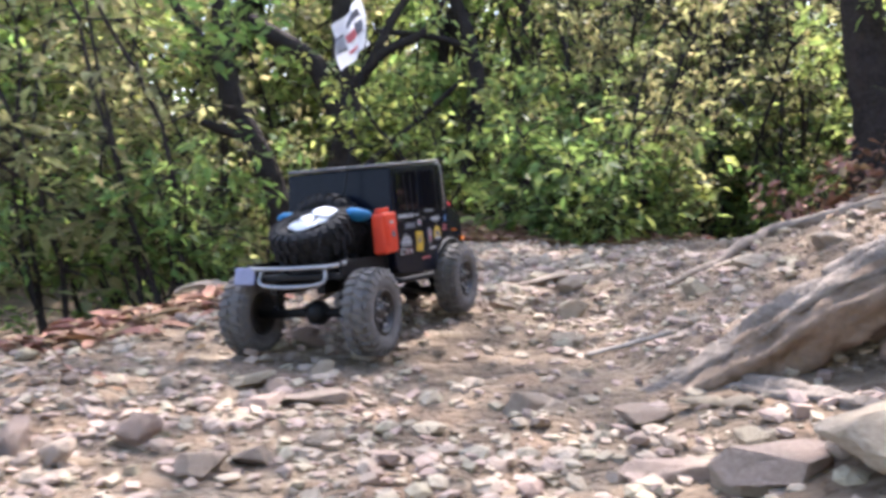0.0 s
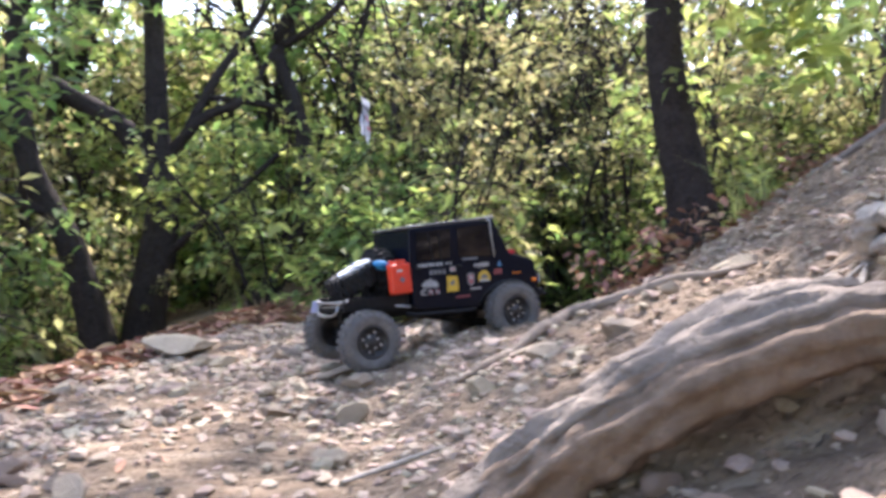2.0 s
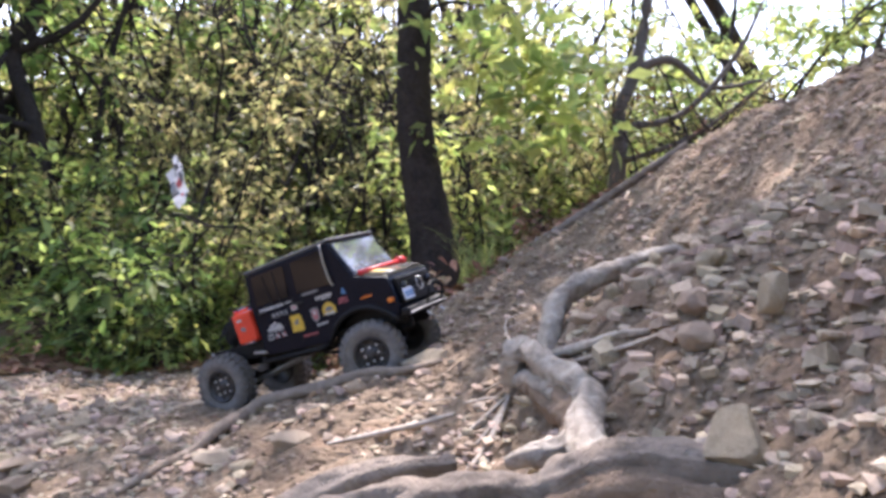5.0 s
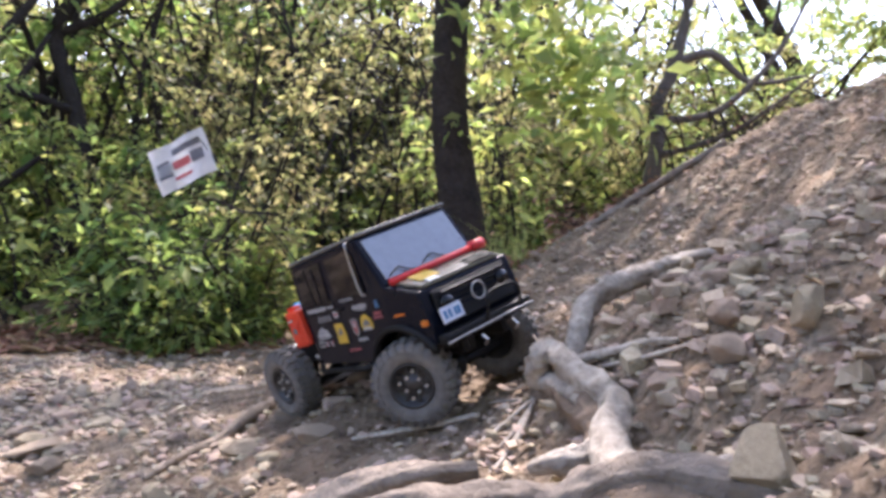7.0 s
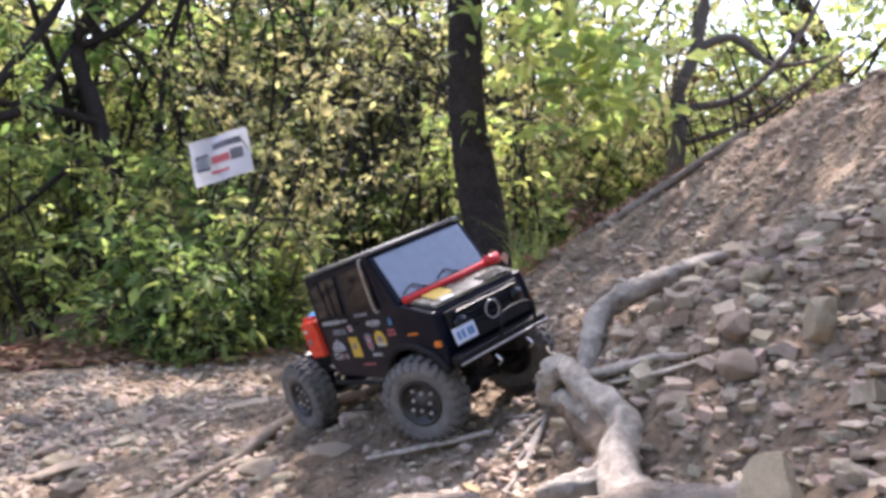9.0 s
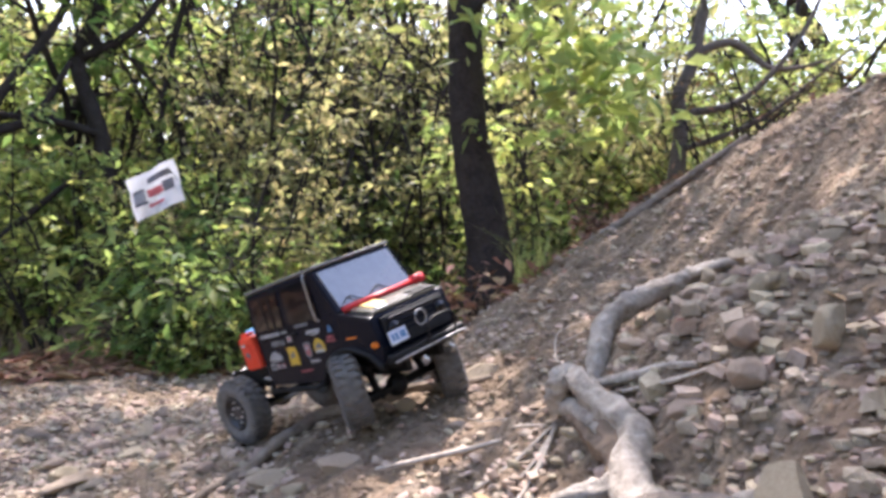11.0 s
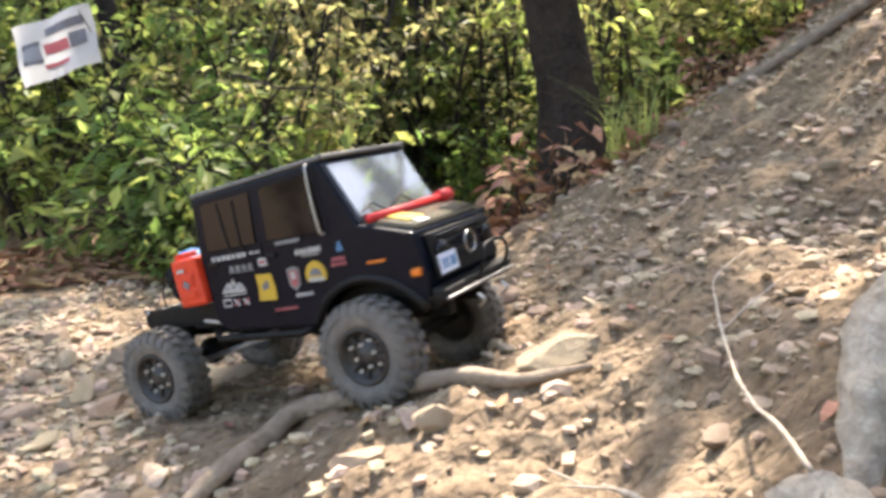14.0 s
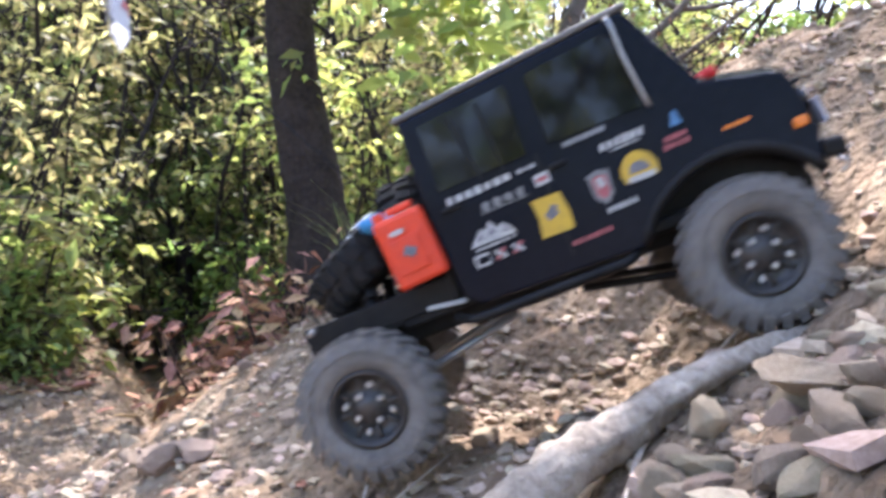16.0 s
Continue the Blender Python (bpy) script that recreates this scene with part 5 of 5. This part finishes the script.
def lug_mesh(R, W, s, mat):
    """One tread block, bent over the tyre's shoulder."""
    bm = bmesh.new()
    box(bm, (R + .0005, s * W * .42, 0), (.0065, W * .62, .0076), pose(0, 0, 0, s * 14, 0, 0))
    vs = box(bm, (0, 0, 0), (.012, .0035, .0072))
    m = Matrix.Translation((R - .0045, s * W * .93, 0)) @ pose(0, 0, 0, 0, 0, s * -22)
    for v in vs:
        v.co = m @ v.co
    return link_mesh("tread_lug", bm, mat)


def add_lugs(ob, meshes, lugs):
    for k in range(lugs):
        for s, me in zip((-1, 1), meshes):
            b = new("tread_lug", me)
            b.parent = ob
            b.rotation_euler = (0, -2 * math.pi * (k + (.5 if s > 0 else 0)) / lugs, 0)


def rim_mesh():
    bm = bmesh.new()
    lathe(bm, [(.0315, -.018), (.0325, -.0195), (.0300, -.0205), (.0275, -.019), (.0262, -.012), (.0180, -.010), (.0120, -.013), (.0085, -.0165), (.004, -.0175), (.0005, -.0175)], 36)
    lathe(bm, [(.0315, .018), (.030, .0195), (.0275, .018), (.026, .010), (.001, .009)], 24)
    for k in range(8):
        a = 2 * math.pi * k / 8
        vs = box(bm, (0, 0, 0), (.0105, .004, .0042), bevel=.001)
        m = Matrix.Rotation(-a, 4, "Y") @ Matrix.Translation((.021, -.0125, 0))
        for v in vs:
            v.co = m @ v.co
    bmesh.ops.recalc_face_normals(bm, faces=bm.faces)
    return bm


TYRE_MESH, RIM_MESH = link_mesh("wheel", tyre(), RUBBER, True), link_mesh("rim", rim_mesh(), RIM, True)
bm = bmesh.new()
bmesh.ops.create_cone(bm, cap_ends=True, segments=8, radius1=.0026, radius2=.0021, depth=.0035, matrix=pose(0, 0, 0, 90, 0, 0))
BOLT_MESH = link_mesh("wheel_bolt", bm, BOLT)
LUGS = [lug_mesh(.0575, .0210, s, RUBBER) for s in (-1, 1)]
SPARE_LUGS = [lug_mesh(.057, .021, s, RUBBER_BLACK) for s in (-1, 1)]
wheels = {}
for e in (-1, 1):
    for s in (-1, 1):
        w = new("wheel", TYRE_MESH)
        w.parent = truck
        tagged(w, "dusty grey knobbly tyre")
        r = new("rim", RIM_MESH)
        r.parent = w
        tagged(r, "black spoked rim")
        if s > 0:
            r.rotation_euler = (0, 0, math.pi)
        for k in range(8):
            b = new("wheel_bolt", BOLT_MESH)
            b.parent = w
            a = 2 * math.pi * (k + .5) / 8
            b.location = (.0125 * math.cos(a) * (1.0 if k % 2 else 1.55), s * .0145, .0125 * math.sin(a) * (1.0 if k % 2 else 1.55))
        add_lugs(w, LUGS, 26)
        wheels[e, s] = w


def load_tyre(m, label):
    ob = new("spare_tyre", link_mesh("spare_tyre", tyre(.057, .021), RUBBER_BLACK, True))
    ob.parent = truck
    ob.matrix_basis = m
    add_lugs(ob, SPARE_LUGS, 24)
    return tagged(ob, label)


load_tyre(pose(-.147, .002, .172, 0, -25, 0) @ pose(0, 0, 0, 90, 0, 0), "black spare tyre lying in the bed")
load_tyre(pose(-.094, .006, .172, 0, 0, 90), "black spare tyre standing behind the cab")
for k in range(3):
    bm = bmesh.new()
    bmesh.ops.create_icosphere(bm, subdivisions=2, radius=1.0, matrix=Matrix.LocRotScale((-.166 + .016 * k, .004 - .012 * k, .1865 + .0080 * k), Euler((0, -.44, .4 * k)), (.018, .024, .0040)))
    for v in bm.verts:
        v.co += Vector((0, 0, .003)) * noise.noise(v.co * 90)
    part("white_pouch", bm, CLOTH, truck, "white cloth pouch tied on the spare tyre", True)
for s in (-1, 1):
    bm = bmesh.new()
    bmesh.ops.create_icosphere(bm, subdivisions=2, radius=1.0, matrix=Matrix.LocRotScale((-.112, s * .058, .197), Euler((0, .25, 0)), (.020, .021, .0095)))
    for v in bm.verts:
        v.co += Vector((1, 1, 1)) * .003 * noise.noise(v.co * 80)
    part("bag", bm, BLUE, truck, "blue rolled bag behind the cab", True)
for k in range(4):
    y = -.045 + .03 * k
    bm = bmesh.new()
    tube(bm, smooth_path([(-.196, y, .126), (-.200, y * .9, .158), (-.155, y * .8, .196), (-.108, y * .9, .208)], 4), [.0012] * 13, 6)
    part("strap", bm, MATT, truck, smooth=True)


def jerrycan():
    bm = bmesh.new()
    box(bm, (0, 0, 0), (.044, .022, .060), None, .004)
    box(bm, (-.002, -.0115, -.004), (.026, .003, .030), None, .0012)
    box(bm, (0, -.0118, .0), (.040, .002, .004), pose(0, 0, 0, 0, 38, 0), .0008)
    box(bm, (0, -.0118, .0), (.040, .002, .004), pose(0, 0, 0, 0, -38, 0), .0008)
    box(bm, (.004, 0, .034), (.024, .006, .006), None, .002)
    tube(bm, [(-.015, 0, .028), (-.015, 0, .037)], [.0055, .005], 10)
    return bm


can = part("jerrycan", jerrycan(), RED, truck, "bright red plastic jerrycan on the bed's side", at=pose(-.0885, -.088, .168, 0, -4, 0))
bm = bmesh.new()
box(bm, (0, -.0140, -.002), (.010, .001, .008), pose(0, 0, 0, 0, 30, 0))
part("can_mark", bm, INK, can, "dark mark on the can")
bm = bmesh.new()
box(bm, (-.004, -.0140, .016), (.012, .001, .004))
part("can_mark", bm, WHITE, can, "small pale label on the can")

# flag on its pole
bm = bmesh.new()
tube(bm, [(0, 0, 0), (0, 0, .12), (0, 0, .24), (0, 0, .345)], [.0013, .0011, .0009, .0006], 6)
pole = part("flag_pole", bm, MATT, truck, "thin dark whip pole")
FW, FH = .098, .074
bm = bmesh.new()
grid = [[bm.verts.new((FW * i / 14, .008 * math.sin(i * .62) * (i / 14) + .003 * math.sin(j * .9 + i * .4), FH * j / 8 - .012 * (i / 14) ** 1.5)) for j in range(9)] for i in range(15)]
for i in range(14):
    for j in range(8):
        bm.faces.new((grid[i][j], grid[i + 1][j], grid[i + 1][j + 1], grid[i][j + 1]))
flag = part("flag", bm, FLAG, truck, "white flag with dark and red print", True)
for s in (-1, 1):
    for x0, z0, w, h, m in ((.012, .052, .05, .010, INK), (.012, .028, .022, .018, INK), (.036, .030, .030, .012, INK_RED), (.070, .022, .020, .026, INK), (.04, .014, .03, .005, INK_RED)):
        bm = bmesh.new()
        g = []
        for i in range(6):
            x = x0 + w * i / 5
            u = x / FW * 14
            y = .008 * math.sin(u * .62) * (u / 14)
            g.append([bm.verts.new((x, y + .003 * math.sin((z / FH * 8) * .9 + u * .4) + s * .0009, z - .012 * (u / 14) ** 1.5)) for z in (z0, z0 + h)])
        for a, b in zip(g, g[1:]):
            bm.faces.new((a[0], b[0], b[1], a[1]))
        part("print", bm, m, flag)


# ---- what moves ----
TRUCK = [
    (0, -0.088, 1.396, 0.043, -4, 2.5, 68.3), (0.5, -0.038, 1.49, 0.032, -3.7, 1.8, 67.3),
    (1, 0.069, 1.728, 0.056, -2.7, -1.3, 53.3), (1.5, 0.262, 1.845, 0.067, -2, -2.7, 36.2),
    (2, 0.445, 1.959, 0.079, -3.1, -0.4, 18.7), (2.5, 0.602, 1.912, 0.121, -3.3, -7.5, 10.9),
    (3, 0.781, 2.018, 0.142, -2.3, -8.7, -6.7), (3.5, 0.827, 1.917, 0.163, 2.1, -11.4, -16.9),
    (4, 0.865, 2.025, 0.159, -1.6, -14.4, -24.4), (6.5, 0.832, 1.487, 0.214, 17.3, -11.8, -73.3),
    (7, 0.838, 1.488, 0.215, 18.3, -11.7, -73.5), (7.5, 0.842, 1.49, 0.214, 18.3, -11.9, -73),
    (8, 0.85, 1.495, 0.215, 19.6, -11.4, -72.6), (8.5, 0.844, 1.496, 0.217, 18.1, -9.5, -73),
    (11, 0.747, 1.68, 0.186, 12.6, -11.5, -63.6), (11.5, 0.663, 1.858, 0.145, 7.8, -7, -50.4),
    (12, 0.623, 1.865, 0.15, 3.9, -7.2, -49.4), (12.5, 0.625, 1.919, 0.144, 6.7, -6.5, -48.7),
    (13, 0.642, 1.913, 0.139, 4.2, -7.3, -50.4), (13.5, 0.656, 1.918, 0.137, 3.1, -7.1, -49.7),
    (14, 0.738, 1.869, 0.156, -1.1, -10.7, -43.1), (14.5, 0.87, 1.828, 0.209, 0.8, -14.9, -32.7),
    (15, 1.048, 1.686, 0.293, -4.5, -21.9, -27.7), (15.5, 1.167, 1.595, 0.347, 2.6, -19, -32.9),
    (16, 1.265, 1.469, 0.416, -2.8, -23.1, -34),
]
FLAG_ROWS = [
    (0, -0.047, -0.062, 0.455, -5.5, 5.9, 55.7), (0.5, -0.049, -0.104, 0.445, -8, 6.4, 45.2),
    (1.5, -0.094, -0.071, 0.463, -16.6, 5.8, 57.9), (2, -0.146, -0.074, 0.465, 3, 3, 57),
    (2.5, -0.076, 0.045, 0.453, -6.7, 2, 71.4), (3, -0.071, 0.066, 0.44, -3, 5, 88), (3.5, -0.097, 0.061, 0.426, 0.2, 6.8, 144.1),
    (4, -0.099, -0.084, 0.452, -7.2, 4.9, 131.7), (6.5, -0.098, -0.145, 0.449, 5.2, -2.5, -151),
    (7, -0.138, -0.108, 0.454, 4.4, 0.9, -128.9), (7.5, -0.101, -0.114, 0.46, 4.5, -0.9, -128.3),
    (8, -0.11, -0.103, 0.456, 5.8, -2.3, -128.1), (8.5, -0.141, -0.062, 0.457, 6.2, -9.5, -127.7),
    (11, -0.077, -0.129, 0.457, 3.8, -0.6, -149.8), (11.5, -0.18, -0.102, 0.437, 3.7, 4.1, 146.4),
    (12, -0.12, -0.12, 0.454, 3.5, 3.4, -139.8), (12.5, -0.168, -0.059, 0.446, 9.3, -7, -141.8),
    (13.5, -0.146, -0.099, 0.455, 10, 0.6, -142.5), (14, -0.148, -0.096, 0.453, 6.7, 1.6, -149.6),
    (14.5, -0.126, -0.151, 0.438, 7.2, 4.2, 156.3), (15, -0.151, -0.08, 0.446, 4.3, -0.8, 146.6),
    (15.5, -0.177, -0.063, 0.453, 7.7, -3.2, -172.7), (16, -0.212, -0.176, 0.415, 9.2, -1.9, 113.8),
]
POLE_ROWS = [
    (0, -0.1, -0.02, 0.19, 7.7, 10.2, 0), (0.5, -0.1, -0.02, 0.19, 16.2, 10.1, 0),
    (1.5, -0.1, -0.02, 0.19, 8.8, 0.5, 0), (2, -0.1, -0.02, 0.19, 10.2, -7.8, 0),
    (2.5, -0.1, -0.02, 0.19, -11.4, 3.9, 0), (3.5, -0.1, -0.02, 0.19, -21.1, 0.7, 0),
    (4, -0.1, -0.02, 0.19, 7.8, -0.5, 0), (6.5, -0.1, -0.02, 0.19, 23.4, -0.6, 0),
    (7, -0.1, -0.02, 0.19, 16.3, -8.5, 0), (7.5, -0.1, -0.02, 0.19, 17.3, -0.7, 0),
    (8, -0.1, -0.02, 0.19, 15.1, -3.1, 0), (8.5, -0.1, -0.02, 0.19, 6.9, -8.3, 0),
    (11, -0.1, -0.02, 0.19, 19.7, 3.1, 0), (11.5, -0.1, -0.02, 0.19, 14.6, -17.8, 0),
    (12, -0.1, -0.02, 0.19, 18.4, -5.3, 0), (12.5, -0.1, -0.02, 0.19, 6, -14.5, 0),
    (13.5, -0.1, -0.02, 0.19, 14, -10.4, 0), (14, -0.1, -0.02, 0.19, 13.5, -10.9, 0),
    (14.5, -0.1, -0.02, 0.19, 24.1, -6.5, 0), (15, -0.1, -0.02, 0.19, 10.9, -10.5, 0),
    (15.5, -0.1, -0.02, 0.19, 7, -15.1, 0), (16, -0.1, -0.02, 0.19, 29.5, -23.7, 0),
]
# seconds, lift of the near rear, near front, far rear and far front wheel
FLEX = [
    (0, 0, 0.02, -0, -0.008), (0.5, 0, 0.025, -0, -0.01), (1, -0.003, 0.02, 0.0012, -0.008), (1.5, -0.006, 0.022, 0.0024, -0.0088),
    (2, -0.009, 0.026, 0.0036, -0.0104), (2.5, 0, 0.015, -0, -0.006), (3, -0.004, 0.01, 0.0016, -0.004), (3.5, 0, 0.004, -0, -0.0016),
    (4, 0.002, -0.002, -0.0008, 0.0008), (6.5, 0.02, 0.01, -0.008, 0.006), (7, 0.02, 0.0105, -0.008, 0.006), (7.5, 0.0185, 0.0115, -0.0074, 0.006),
    (8, 0.02, 0.0115, -0.008, 0.006), (8.5, 0.0135, 0.012, -0.0054, 0.006), (11, 0.006, 0.022, -0.0024, -0.0088), (11.5, 0, 0.0315, -0, -0.0126),
    (12, 0.004, 0.022, -0.0016, -0.0088), (12.5, -0.0025, 0.02, 0.001, -0.008), (13, -0.003, 0.018, 0.0012, -0.0072), (13.5, -0.002, 0.0155, 0.0008, -0.0062),
    (14, -0.006, 0.008, 0.0024, -0.0032), (14.5, -0.011, 0.0015, 0.0044, -0.0006), (15, -0.009, 0.004, 0.0036, -0.0016), (15.5, -0.008, 0.007, 0.0032, -0.0028),
    (16, 0, 0.0055, -0, -0.0022),
]
STEER = [(0, 0), (3.5, 0), (4.2, 8), (6.0, 33), (8.7, 33), (10.6, -20), (11.0, -36), (11.5, -10), (12.0, 0), (16.0, 0)]


def motions():
    walk(truck, [(r[0], pose(*r[1:])) for r in TRUCK])
    walk(pole, [(r[0], pose(*r[1:])) for r in POLE_ROWS])
    walk(flag, [(r[0], pose(*r[1:])) for r in FLAG_ROWS])
    times = np.arange(0, 16.05, .1)
    ts = [r[0] for r in TRUCK]
    at = np.stack([np.interp(times, ts, [r[i] for r in TRUCK]) for i in (1, 2, 3)], 1)
    yaw = np.radians(np.interp(times, ts, [r[6] for r in TRUCK]))
    step = np.diff(at, axis=0)
    run = np.concatenate([[0], np.cumsum(step[:, 0] * np.cos(yaw[:-1]) + step[:, 1] * np.sin(yaw[:-1]))])
    fx = [f[0] for f in FLEX]
    for (e, s), w in wheels.items():
        lift = np.interp(times, fx, [f[(1 if e < 0 else 2) + (0 if s < 0 else 2)] for f in FLEX])
        turn = np.interp(times, [q[0] for q in STEER], [q[1] for q in STEER]) if e > 0 else np.zeros(len(times))
        rows = []
        for t, d, z, a in zip(times, run, lift, turn):
            rows.append((float(t), pose(e * AX, s * (TRACK - .025), WR + z, 0, 0, float(a)) @ pose(0, s * .025, 0, 0, math.degrees(d / WR), 0)))
        walk(w, rows)


motions()
